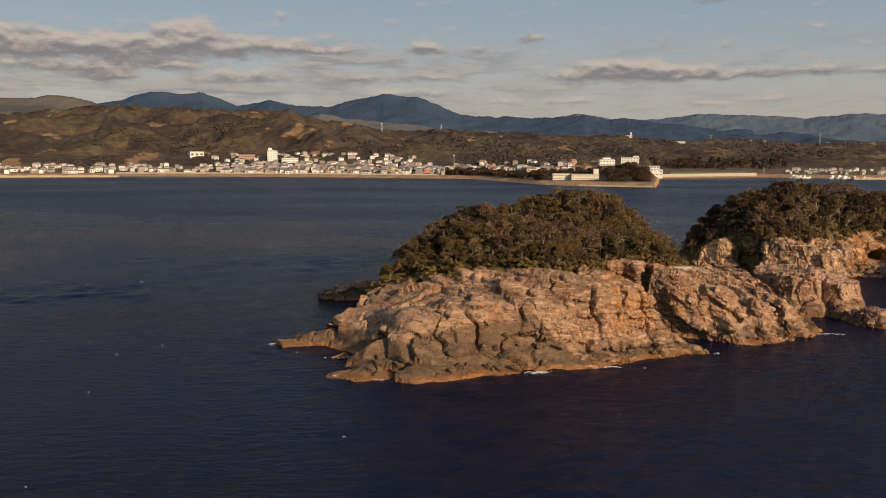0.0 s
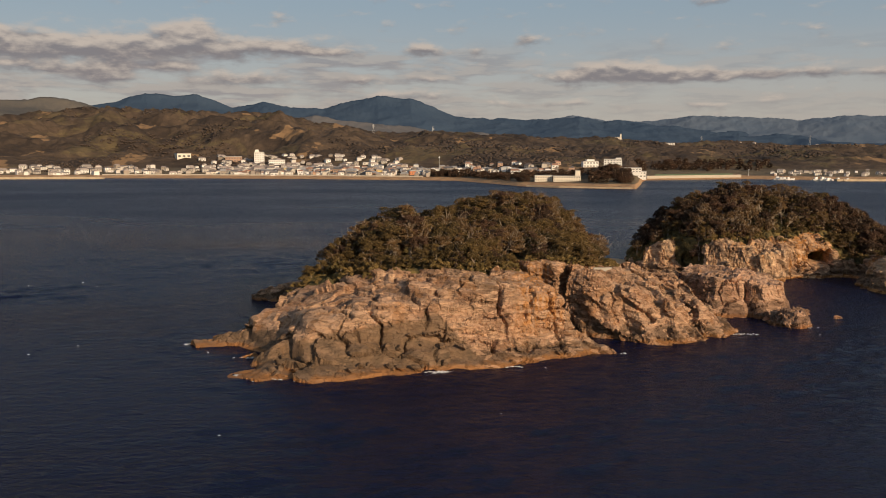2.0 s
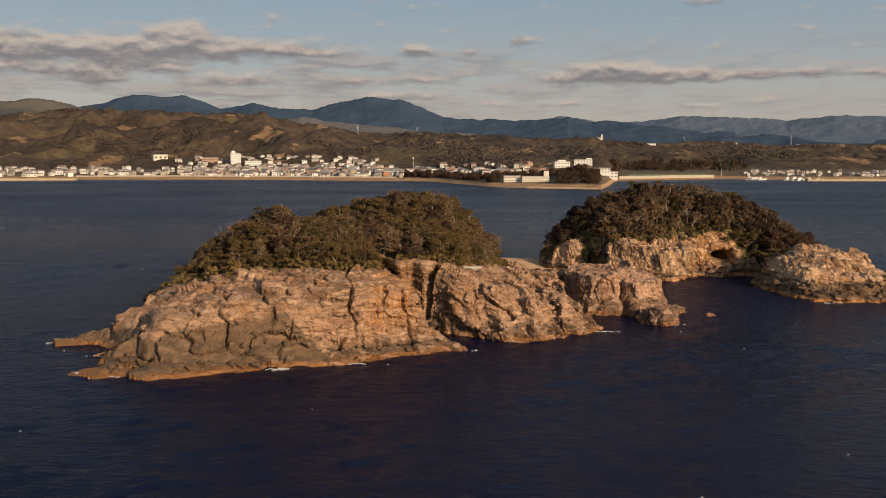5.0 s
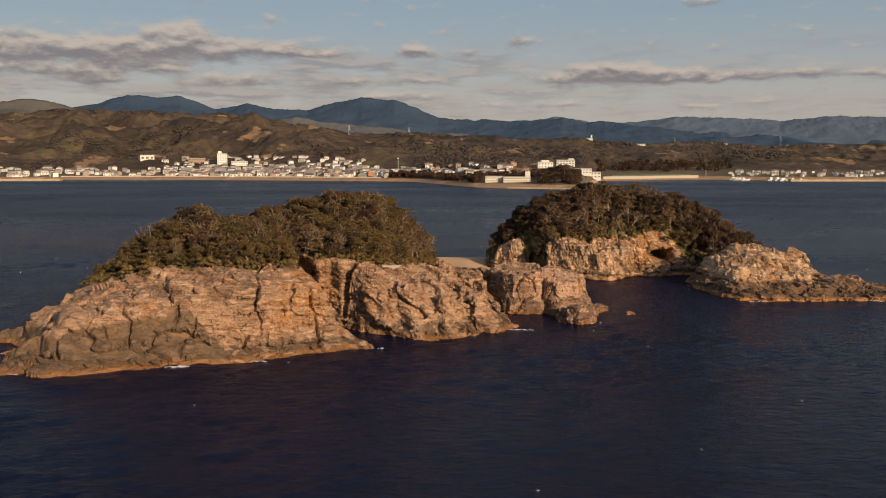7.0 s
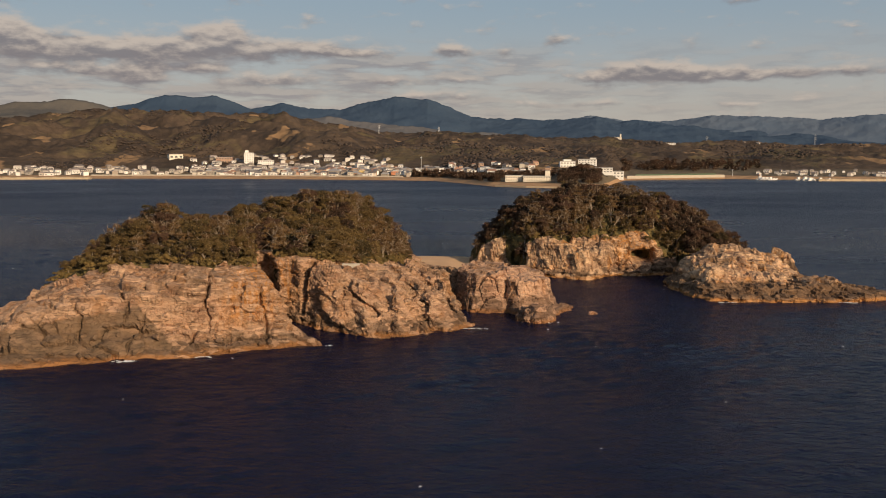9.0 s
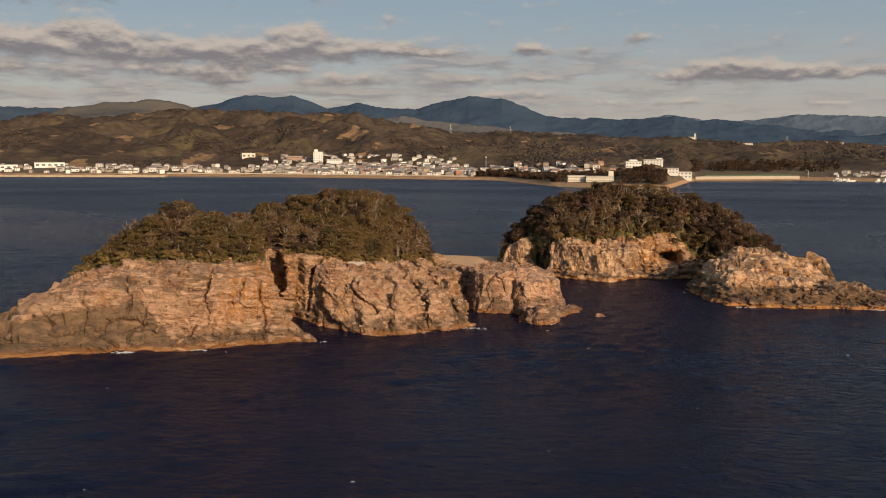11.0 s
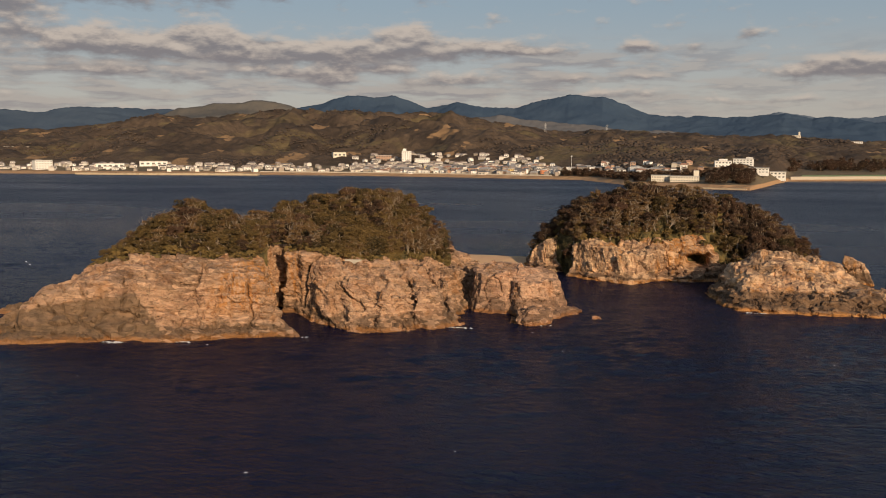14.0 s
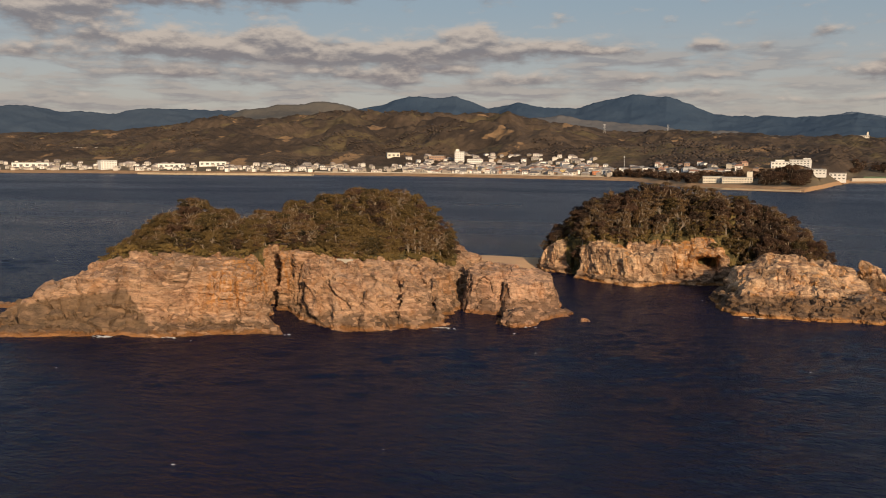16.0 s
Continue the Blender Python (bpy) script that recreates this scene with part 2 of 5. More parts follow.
    return k.done(col, 0.9, nrm, 0.2)


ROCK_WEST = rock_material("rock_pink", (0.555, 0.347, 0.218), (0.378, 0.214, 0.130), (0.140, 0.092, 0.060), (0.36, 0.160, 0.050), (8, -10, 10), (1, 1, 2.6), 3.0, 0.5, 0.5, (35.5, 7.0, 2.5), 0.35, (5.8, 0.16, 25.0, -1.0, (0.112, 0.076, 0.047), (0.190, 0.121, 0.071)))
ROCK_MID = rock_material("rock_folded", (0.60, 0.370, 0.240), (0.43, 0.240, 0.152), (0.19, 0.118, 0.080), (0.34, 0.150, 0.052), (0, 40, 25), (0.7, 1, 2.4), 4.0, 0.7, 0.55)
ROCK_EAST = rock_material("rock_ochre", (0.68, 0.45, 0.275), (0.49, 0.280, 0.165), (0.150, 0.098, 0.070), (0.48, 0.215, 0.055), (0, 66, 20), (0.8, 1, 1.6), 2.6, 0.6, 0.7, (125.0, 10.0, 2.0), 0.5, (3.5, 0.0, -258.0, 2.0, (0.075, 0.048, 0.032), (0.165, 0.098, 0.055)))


def soil_material():
    k = Nodes("scrub_ground")
    col = k.mix(k.ramp(k.noise(0.5, 5.0), 0.4, 0.62), (0.07, 0.06, 0.03), (0.17, 0.125, 0.05))
    return k.done(col, 0.95, k.bump(k.noise(3.0, 5.0), 0.8, 0.3), 0.1)


def leaf_material(name, a, b, c):
    k = Nodes(name)
    info = k.node("ShaderNodeObjectInfo").outputs["Random"]
    leaf = k.node("ShaderNodeNewGeometry").outputs["Random Per Island"]
    col = k.mix(info, a, b)
    col = k.mix(k.ramp(leaf, 0.45, 1.0, 0.0, 0.7), col, c)
    k.bsdf.inputs["Subsurface Weight"].default_value = 0.0
    return k.done(col, 0.7, None, 0.2)


def bark_material(name, a, b):
    k = Nodes(name)
    return k.done(k.mix(k.noise(3.0, 4.0, 0.6, k.position((1, 1, 0.3))), a, b), 0.9, None, 0.15)


LEAF = leaf_material("leaf_evergreen", (0.024, 0.021, 0.009), (0.118, 0.076, 0.026), (0.180, 0.114, 0.042))
LEAF_DRY = leaf_material("leaf_dry", (0.085, 0.048, 0.020), (0.130, 0.076, 0.032), (0.18, 0.11, 0.048))
SCRUB = leaf_material("leaf_scrub", (0.10, 0.075, 0.026), (0.17, 0.112, 0.040), (0.24, 0.16, 0.058))
BARK = bark_material("bark_dark", (0.10, 0.075, 0.055), (0.20, 0.155, 0.12))
BARK_PALE = bark_material("bark_pale", (0.20, 0.155, 0.115), (0.36, 0.29, 0.22))
LEAF_DARK = leaf_material("leaf_dark", (0.024, 0.017, 0.010), (0.082, 0.044, 0.026), (0.125, 0.068, 0.040))
SOIL = soil_material()


def sand_material():
    k = Nodes("beach_sand")
    col = k.mix(k.noise(0.25, 5.0), (0.60, 0.37, 0.21), (0.70, 0.46, 0.27))
    return k.done(col, 0.95, k.bump(k.noise(1.5, 5.0), 0.5, 0.15), 0.1)


SAND = sand_material()


def sea_material():
    k = Nodes("sea_water")
    drift = k.noise(0.012, 3.0, 0.5, k.position((0.35, 1.0, 1), (0, 0, -12)))
    col = k.mix(k.ramp(drift, 0.35, 0.7), (0.0038, 0.006, 0.025), (0.006, 0.0095, 0.032))
    wave = k.noise(0.55, 4.0, 0.6, k.position((0.55, 1.35, 1), (0, 0, -20)), 0.3)
    ripple = k.noise(1.5, 4.0, 0.65, k.position((0.6, 1.4, 1), (0, 0, -35)))
    nrm = k.bump(wave, 1.0, 1.2, k.bump(ripple, 1.0, 0.4))
    k.bsdf.inputs["IOR"].default_value = 1.33
    k.bsdf.inputs["Specular Tint"].default_value = (0.86, 0.88, 1.0, 1)
    # the far water carries finer chop than its relief shows
    rough = k.math("ADD", k.ramp(drift, 0.3, 0.7, 0.16, 0.28), k.ramp(k.axis(1), 260.0, 600.0, 0.0, 0.12))
    return k.done(col, rough, nrm, 0.16)


SEA = sea_material()


def foam_material():
    k = Nodes("sea_foam")
    return k.done(k.mix(k.noise(4.0, 3.0), (0.55, 0.55, 0.55), (0.85, 0.85, 0.83)), 0.8, None, 0.2)


FOAM = foam_material()


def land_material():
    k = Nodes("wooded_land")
    # wood and field tones are lightened and greyed to stand in for haze
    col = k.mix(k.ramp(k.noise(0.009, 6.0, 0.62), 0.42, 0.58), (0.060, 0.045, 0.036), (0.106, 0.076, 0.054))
    # cells as tree crowns, with the shade of the gaps put into the colour
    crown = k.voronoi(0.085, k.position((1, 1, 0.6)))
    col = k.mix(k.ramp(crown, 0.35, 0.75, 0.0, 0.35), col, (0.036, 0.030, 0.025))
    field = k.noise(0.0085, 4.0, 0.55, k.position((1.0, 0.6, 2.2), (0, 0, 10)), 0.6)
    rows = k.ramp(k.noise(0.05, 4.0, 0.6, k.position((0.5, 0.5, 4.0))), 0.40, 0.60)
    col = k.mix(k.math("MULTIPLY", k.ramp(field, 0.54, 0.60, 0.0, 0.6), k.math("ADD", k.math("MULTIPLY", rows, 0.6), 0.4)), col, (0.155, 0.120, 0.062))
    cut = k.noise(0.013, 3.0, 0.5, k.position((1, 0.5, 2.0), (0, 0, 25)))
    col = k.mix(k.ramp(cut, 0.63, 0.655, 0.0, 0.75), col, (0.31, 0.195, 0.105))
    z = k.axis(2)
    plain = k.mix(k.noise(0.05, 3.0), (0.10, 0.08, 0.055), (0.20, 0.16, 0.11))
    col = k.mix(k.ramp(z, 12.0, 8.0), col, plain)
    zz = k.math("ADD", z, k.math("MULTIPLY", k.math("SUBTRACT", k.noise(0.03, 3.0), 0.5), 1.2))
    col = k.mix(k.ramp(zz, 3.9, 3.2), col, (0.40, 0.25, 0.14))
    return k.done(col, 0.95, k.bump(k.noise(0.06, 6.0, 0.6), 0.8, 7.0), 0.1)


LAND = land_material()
WOODS = leaf_material("far_woods_leaf", (0.060, 0.044, 0.035), (0.060, 0.044, 0.035), (0.090, 0.066, 0.047))


def mountain_material(name, a, b):
    k = Nodes(name)
    col = k.mix(k.ramp(k.noise(0.004, 6.0, 0.65), 0.35, 0.65), a, b)
    return k.done(col, 0.95, k.bump(k.noise(0.01, 6.0, 0.65), 0.4, 10.0), 0.05)


def plain(name, colour, rough=0.7, spread=0.12, scale=0.8, metal=0.0):
    """Painted or rendered surface with weather stains."""
    k = Nodes(name)
    dim = tuple(c * (1 - spread) for c in colour)
    worn = tuple(c * (1 - 2.2 * spread) for c in colour)
    col = k.mix(k.ramp(k.noise(scale, 5.0), 0.35, 0.65), colour, dim)
    col = k.mix(k.ramp(k.noise(scale * 0.35, 4.0, 0.6, k.position((1.5, 1.5, 0.3))), 0.58, 0.75, 0.0, 0.7), col, worn)
    k.bsdf.inputs["Metallic"].default_value = metal
    return k.done(col, rough, None, 0.3)


def tinted(name, colours, rough=0.8):
    """One paint family: each house takes its own shade of it."""
    k = Nodes(name)
    info = k.node("ShaderNodeObjectInfo").outputs["Random"]
    ramp = k.node("ShaderNodeValToRGB")
    ramp.color_ramp.interpolation = "CONSTANT"
    while len(ramp.color_ramp.elements) < len(colours):
        ramp.color_ramp.elements.new(0.5)
    for i, c in enumerate(colours):
        ramp.color_ramp.elements[i].position = i / len(colours)
        ramp.color_ramp.elements[i].color = (*c, 1)
    k.link(info, ramp.inputs[0])
    col = k.mix(k.ramp(k.noise(0.6, 4.0), 0.4, 0.7, 0.0, 0.3), ramp.outputs[0], (0.3, 0.27, 0.24))
    return k.done(col, rough, None, 0.25)


WALL = tinted("house_wall", [(0.78, 0.75, 0.70), (0.50, 0.45, 0.38), (0.80, 0.78, 0.75), (0.34, 0.29, 0.24), (0.66, 0.60, 0.52), (0.46, 0.30, 0.21), (0.82, 0.80, 0.77), (0.30, 0.26, 0.23)])
ROOF = tinted("house_roof", [(0.13, 0.125, 0.13), (0.20, 0.18, 0.17), (0.28, 0.27, 0.27), (0.16, 0.12, 0.10), (0.10, 0.10, 0.11), (0.34, 0.18, 0.12), (0.36, 0.35, 0.34)], 0.6)
WHITE = plain("white_render", (0.80, 0.78, 0.74))
CREAM = plain("cream_render", (0.72, 0.66, 0.55))
BRICK_RED = plain("brown_render", (0.42, 0.27, 0.19))
ORANGE = plain("orange_render", (0.62, 0.24, 0.11))
YELLOW = plain("yellow_render", (0.75, 0.55, 0.22))


def far_paint(name, dark, pale):
    """Paint of the crowded far houses: each takes its own shade."""
    k = Nodes(name)
    own = k.node("ShaderNodeNewGeometry").outputs["Random Per Island"]
    return k.done(k.mix(own, dark, pale), 0.8, None, 0.25)


HOUSE_PALE = far_paint("far_house_wall", (0.30, 0.25, 0.20), (0.84, 0.81, 0.76))
ROOF_DARK = far_paint("far_house_roof", (0.12, 0.11, 0.11), (0.40, 0.33, 0.29))
CONCRETE = plain("concrete", (0.46, 0.41, 0.34), 0.9)
STONE = plain("breakwater_stone", (0.48, 0.38, 0.26), 0.95, 0.2, 0.3)
DARK_GLASS = plain("window_dark", (0.13, 0.13, 0.13), 0.2, 0.05)
ROOF_FLAT = plain("roof_flat", (0.42, 0.40, 0.38), 0.8)
STEEL = plain("galvanised_steel", (0.55, 0.55, 0.55), 0.45, 0.1, 0.8, 0.6)
GREEN_NET = plain("green_fence", (0.09, 0.13, 0.08), 0.8)
# the far ranges carry distance haze in their base colours, blue to grey
MOUNT_BLUE_HAZE = mountain_material("mountain_blue_haze", (0.046, 0.074, 0.118), (0.056, 0.085, 0.128))
MOUNT_PALE_HAZE = mountain_material("mountain_pale_haze", (0.100, 0.136, 0.188), (0.120, 0.152, 0.198))
MOUNT_BROWN_HAZE = mountain_material("mountain_brown_haze", (0.088, 0.088, 0.088), (0.145, 0.128, 0.108))
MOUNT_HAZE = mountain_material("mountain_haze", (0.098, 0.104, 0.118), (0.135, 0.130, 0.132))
MOUNT_MID_HAZE = mountain_material("mountain_mid_haze", (0.056, 0.082, 0.122), (0.068, 0.094, 0.132))


# ---- noise and mesh tools ----
def hash3(i, j, k, seed):
    """Pseudo-random numbers in 0..1 for whole-number places."""
    i, j, k = (v.astype(np.int64).astype(np.uint32) for v in (i, j, k))
    n = i * np.uint32(374761393) + j * np.uint32(668265263) + k * np.uint32(1274126177) + np.uint32(seed * 974634541 & 0xFFFFFFFF)
    n = (n ^ (n >> np.uint32(13))) * np.uint32(1274126177)
    n = (n ^ (n >> np.uint32(15))) * np.uint32(2246822519)
    return ((n ^ (n >> np.uint32(16))) & np.uint32(0xFFFFFF)) / float(0xFFFFFF)


def vnoise(p, seed=0):
    """Smooth value noise, -1..1."""
    i = np.floor(p)
    f = p - i
    f = f * f * (3 - 2 * f)
    out = 0
    for a in (0, 1):
        for b in (0, 1):
            for c in (0, 1):
                w = (f[:, 0] if a else 1 - f[:, 0]) * (f[:, 1] if b else 1 - f[:, 1]) * (f[:, 2] if c else 1 - f[:, 2])
                out = out + w * hash3(i[:, 0] + a, i[:, 1] + b, i[:, 2] + c, seed)
    return out * 2 - 1


def fbm(p, octaves=4, seed=0, gain=0.5):
    out, amp = 0, 1.0
    for o in range(octaves):
        out = out + amp * vnoise(p * 2.03 ** o + 17.3 * o, seed + o)
        amp *= gain
    return out


def chisel(p, size, turn, seed, step, tilt, crack, joint=0.08):
    """Relief of rock broken into blocks: each cell has its own step and tilt, with open joints between."""
    q = (p @ np.array(turn.to_matrix()).T) / np.array(size)
    base = np.floor(q)
    best = np.full(len(q), 9e9)
    second = np.full(len(q), 9e9)
    height = np.zeros(len(q))
    for a in (-1, 0, 1):
        for b in (-1, 0, 1):
            for c in (-1, 0, 1):
                i, j, k = base[:, 0] + a, base[:, 1] + b, base[:, 2] + c
                r1, r2, r3 = (hash3(i, j, k, seed + s) for s in (1, 2, 3))
                v = q - np.stack([i + 0.5 + (r1 - 0.5) * 0.8, j + 0.5 + (r2 - 0.5) * 0.8, k + 0.5 + (r3 - 0.5) * 0.8], 1)
                d = np.abs(v).max(1) * 0.6 + np.sqrt((v * v).sum(1)) * 0.4
                h = (hash3(i, j, k, seed + 4) - 0.5) * 2 * step + tilt * ((r1 - 0.5) * v[:, 0] + (r2 - 0.5) * v[:, 1] + (r3 - 0.5) * v[:, 2]) * 2
                near = d < best
                second = np.where(near, best, np.minimum(second, d))
                height = np.where(near, h, height)
                best = np.where(near, d, best)
    gate = np.clip(vnoise(q * 0.9 + 5.5, seed + 9) * 2.2 + 0.35, 0, 1)
    return height - crack * gate * np.clip(1.4 * (1 - (second - best) / joint), 0, 1)


def where(weight, relief, p):
    """A relief times its weight, worked out only where the weight is not nothing."""
    out = np.zeros(len(p))
    on = weight > 0.002
    if on.any():
        out[on] = relief(p[on]) * weight[on]
    return out


def inside_distance(p, poly):
    """Distance from the outline of a polygon, positive inside."""
    poly = np.array(poly, float)
    best = np.full(len(p), 9e9)
    odd = np.zeros(len(p), bool)
    for a, b in zip(poly, np.roll(poly, -1, 0)):
        e = b - a
        t = np.clip(((p - a) @ e) / (e @ e), 0, 1)
        best = np.minimum(best, np.hypot(*(p - a - t[:, None] * e).T))
        cross = (a[1] > p[:, 1]) != (b[1] > p[:, 1])
        odd ^= cross & (p[:, 0] < (b[0] - a[0]) * (p[:, 1] - a[1]) / (b[1] - a[1] + 1e-9) + a[0])
    return np.where(odd, best, -best)


def surface(spots):
    """A smooth surface over a few spot heights (x, y, z)."""
    s = np.array(spots, float)
    r = np.hypot(s[:, None, 0] - s[None, :, 0], s[:, None, 1] - s[None, :, 1])
    a = np.block([[r, np.ones((len(s), 1))], [np.ones((1, len(s))), np.zeros((1, 1))]])
    w = np.linalg.solve(a + np.diag([0.5] * len(s) + [0]), np.append(s[:, 2], 0))
    return lambda p: sum(w[i] * np.hypot(p[:, 0] - s[i, 0], p[:, 1] - s[i, 1]) for i in range(len(s))) + w[-1]


def mesh_from(name, verts, faces, materials, slots=None, smooth=False, crease=0):
    me = bpy.data.meshes.new(name)
    verts = np.asarray(verts, np.float32)
    faces = np.asarray(faces, np.int32)
    n = faces.shape[1]
    me.vertices.add(len(verts))
    me.vertices.foreach_set("co", verts.ravel())
    me.loops.add(faces.size)
    me.loops.foreach_set("vertex_index", faces.ravel())
    me.polygons.add(len(faces))
    me.polygons.foreach_set("loop_start", np.arange(0, faces.size, n, dtype=np.int32))
    for m in materials:
        me.materials.append(m)
    if slots is not None:
        me.polygons.foreach_set("material_index", np.asarray(slots, np.int32))
    me.polygons.foreach_set("use_smooth", np.full(len(faces), smooth))
    me.update(calc_edges=True)
    if crease:
        me.set_sharp_from_angle(angle=radians(crease))
    return me


def part(name, bm, material, parent, label=""):
    """One mesh object under a thing or under a part."""
    me = bpy.data.meshes.new(name)
    bm.to_mesh(me)
    bm.free()
    me.materials.append(material)
    ob = new(name, me)
    ob.parent = parent
    return tagged(ob, label)


def mesh_part(name, me, parent, label=""):
    ob = new(name, me)
    ob.parent = parent
    return tagged(ob, label)


def box(bm, lo, hi, turn=0.0, bevel=0.0):
    """An upright box from corner to corner, turned about its own middle."""
    made = bmesh.ops.create_cube(bm, size=1.0)["verts"]
    c = [(a + b) / 2 for a, b in zip(lo, hi)]
    s = [b - a for a, b in zip(lo, hi)]
    bmesh.ops.transform(bm, matrix=pose(*c, 0, 0, turn) @ Matrix.Diagonal((*s, 1)), verts=made)
    if bevel:
        bmesh.ops.bevel(bm, geom=list({e for v in made for e in v.link_edges}), offset=bevel, segments=1, affect="EDGES")
    return made


def refine(p, t, longest, rounds):
    """Splits the long edges of a triangle mesh, so that cliffs get as many points as flats."""
    for _ in range(rounds):
        e = np.sort(np.concatenate([t[:, [0, 1]], t[:, [1, 2]], t[:, [2, 0]]]), 1)
        u, inv = np.unique(e[:, 0].astype(np.int64) * len(p) + e[:, 1], return_inverse=True)
        a, b = u // len(p), u % len(p)
        split = np.linalg.norm(p[a] - p[b], axis=1) > longest
        if not split.any():
            break
        mid = np.full(len(u), -1)
        mid[split] = len(p) + np.arange(split.sum())
        p = np.concatenate([p, (p[a[split]] + p[b[split]]) / 2])
        m = mid[inv].reshape(3, -1).T
        n = (m >= 0).sum(1)
        out = [t[n == 0]]
        x, y = t[n == 3], m[n == 3]
        out += [np.stack(c, 1) for c in ((x[:, 0], y[:, 0], y[:, 2]), (y[:, 0], x[:, 1], y[:, 1]), (y[:, 2], y[:, 1], x[:, 2]), (y[:, 0], y[:, 1], y[:, 2]))]
        for k in range(3):
            r = [k, (k + 1) % 3, (k + 2) % 3]
            one = (n == 1) & (m[:, k] >= 0)
            x, y = t[one][:, r], m[one][:, k]
            out += [np.stack(c, 1) for c in ((x[:, 0], y, x[:, 2]), (y, x[:, 1], x[:, 2]))]
            two = (n == 2) & (m[:, r[2]] < 0)
            x, y = t[two][:, r], m[two][:, r]
            out += [np.stack(c, 1) for c in ((y[:, 0], x[:, 1], y[:, 1]), (x[:, 0], y[:, 0], y[:, 1]), (x[:, 0], y[:, 1], x[:, 2]))]
        t = np.concatenate(out)
    return p, t


def normals(p, t):
    f = np.cross(p[t[:, 1]] - p[t[:, 0]], p[t[:, 2]] - p[t[:, 0]])
    n = np.zeros_like(p)
    for k in range(3):
        np.add.at(n, t[:, k], f)
    return n / (np.linalg.norm(n, axis=1)[:, None] + 1e-9)


def grid_mesh(xs, ys, height, relief, floor=-2.5, longest=0.0):
    """A sheet over a plan grid; relief pushes it out along its normals. Returns points and triangles above the floor."""
    gx, gy = np.meshgrid(xs, ys)
    z = height(np.stack([gx.ravel(), gy.ravel()], 1))
    p = np.column_stack([gx.ravel(), gy.ravel(), z])
    h, w = gx.shape
    i = np.arange(h * w).reshape(h, w)
    q = np.stack([i[:-1, :-1], i[:-1, 1:], i[1:, 1:], i[1:, :-1]], -1).reshape(-1, 4)
    q = q[p[q][:, :, 2].max(1) > floor]
    t = np.concatenate([q[:, [0, 1, 2]], q[:, [0, 2, 3]]])
    used, inv = np.unique(t, return_inverse=True)
    p, t = p[used], inv.reshape(-1, 3)
    if longest:
        p, t = refine(p, t, longest, 5)
    return p + normals(p, t) * relief(p)[:, None], t


def spaced(*runs):
    """Grid lines: runs of (start, end, step)."""
    return np.unique(np.round(np.concatenate([np.arange(a, b + 1e-6, s) for a, b, s in runs]), 3))


# ---- sea ----
def build_sea():
    """One sheet to the horizon, with real waves where the camera passes near."""
    xs = spaced((-5200, -400, 300), (-400, -130, 6), (-130, 290, 0.85), (290, 500, 6), (500, 5200, 300))
    ys = spaced((-5200, -300, 300), (-300, 30, 8), (30, 150, 0.7), (150, 330, 1.1), (330, 700, 5), (700, 5200, 250))
    gx, gy = np.meshgrid(xs, ys)
    p = np.column_stack([gx.ravel(), gy.ravel(), np.zeros(gx.size)])
    c, s = math.cos(-0.4), math.sin(-0.4)
    u = np.column_stack([p[:, 0] * c - p[:, 1] * s, p[:, 0] * s + p[:, 1] * c, 0 * p[:, 0]])
    near = np.clip((p[:, 0] + 130) / 20, 0, 1) * np.clip((290 - p[:, 0]) / 20, 0, 1) * np.clip((p[:, 1] - 30) / 8, 0, 1) * np.clip((330 - p[:, 1]) / 60, 0, 1)
    gust = 0.65 + 0.5 * vnoise(u * np.array([0.02, 0.03, 0]) + 3.1, 71)
    w = 0.30 * vnoise(u * np.array([0.07, 0.15, 0]), 72) + 0.26 * (1 - 1.7 * np.abs(vnoise(u * np.array([0.16, 0.36, 0]), 73))) + 0.17 * vnoise(u * np.array([0.42, 0.9, 0]), 74)
    p[:, 2] = (w - 0.15) * near * gust * 0.8
    h, n = gx.shape
    i = np.arange(h * n).reshape(h, n)
    q = np.stack([i[:-1, :-1], i[:-1, 1:], i[1:, 1:], i[1:, :-1]], -1).reshape(-1, 4)
    tagged(new("water", mesh_from("water", p, q, [SEA], smooth=True)), "dark navy open sea with small wind waves", "sea", kind="structure")


build_sea()

# ---- the islets ----
WEST_COAST = [(-29, 157), (-20, 154), (-15.5, 149), (-16, 141.5), (-12.5, 133), (-6, 131.5), (2, 131.7), (8, 135), (17, 137),
              (28, 140.6), (36, 144), (48, 150.3), (46, 154), (40, 160.5), (36.5, 166), (33.6, 172.5), (38, 172.2), (43, 167), (48, 161.5), (53, 158.5),
              (57, 156.0), (64, 158.6), (73, 162.6), (77, 170), (75, 178), (73.5, 190), (79, 205), (81, 220), (79, 238), (71, 252),
              (62, 262), (40, 266), (18, 258), (-2, 242), (-12, 222), (-14, 206), (-13, 190), (-17, 174), (-25, 164)]
WEST_TOP = surface([(-23, 158.5, 2.6), (-14, 150, 4.8), (-14.5, 163, 6.8), (-8, 164, 9.4), (1, 161, 11.8), (12, 157, 13.2), (23, 155.5, 13.8),
                    (31, 160, 13.6), (33, 168, 12.8), (43, 176, 12.6), (50.5, 174, 11.4), (62, 185, 8.8), (63.5, 202, 7.0), (70, 214, 4.0), (78, 224, 1.8), (48, 206, 11.4), (7, 180, 18.4), (22, 194, 12.6),
                    (33, 220, 19.9), (24, 222, 18.4), (48, 240, 17.4), (49, 225, 17.0), (54, 226, 12.0), (60, 226, 4.0), (60, 243, 3.5), (70, 240, 2.0), (62, 252, 2.0), (20, 250, 10), (-5, 215, 8), (60, 165, 6.5), (72, 172, 5.0), (74, 198, 8)])
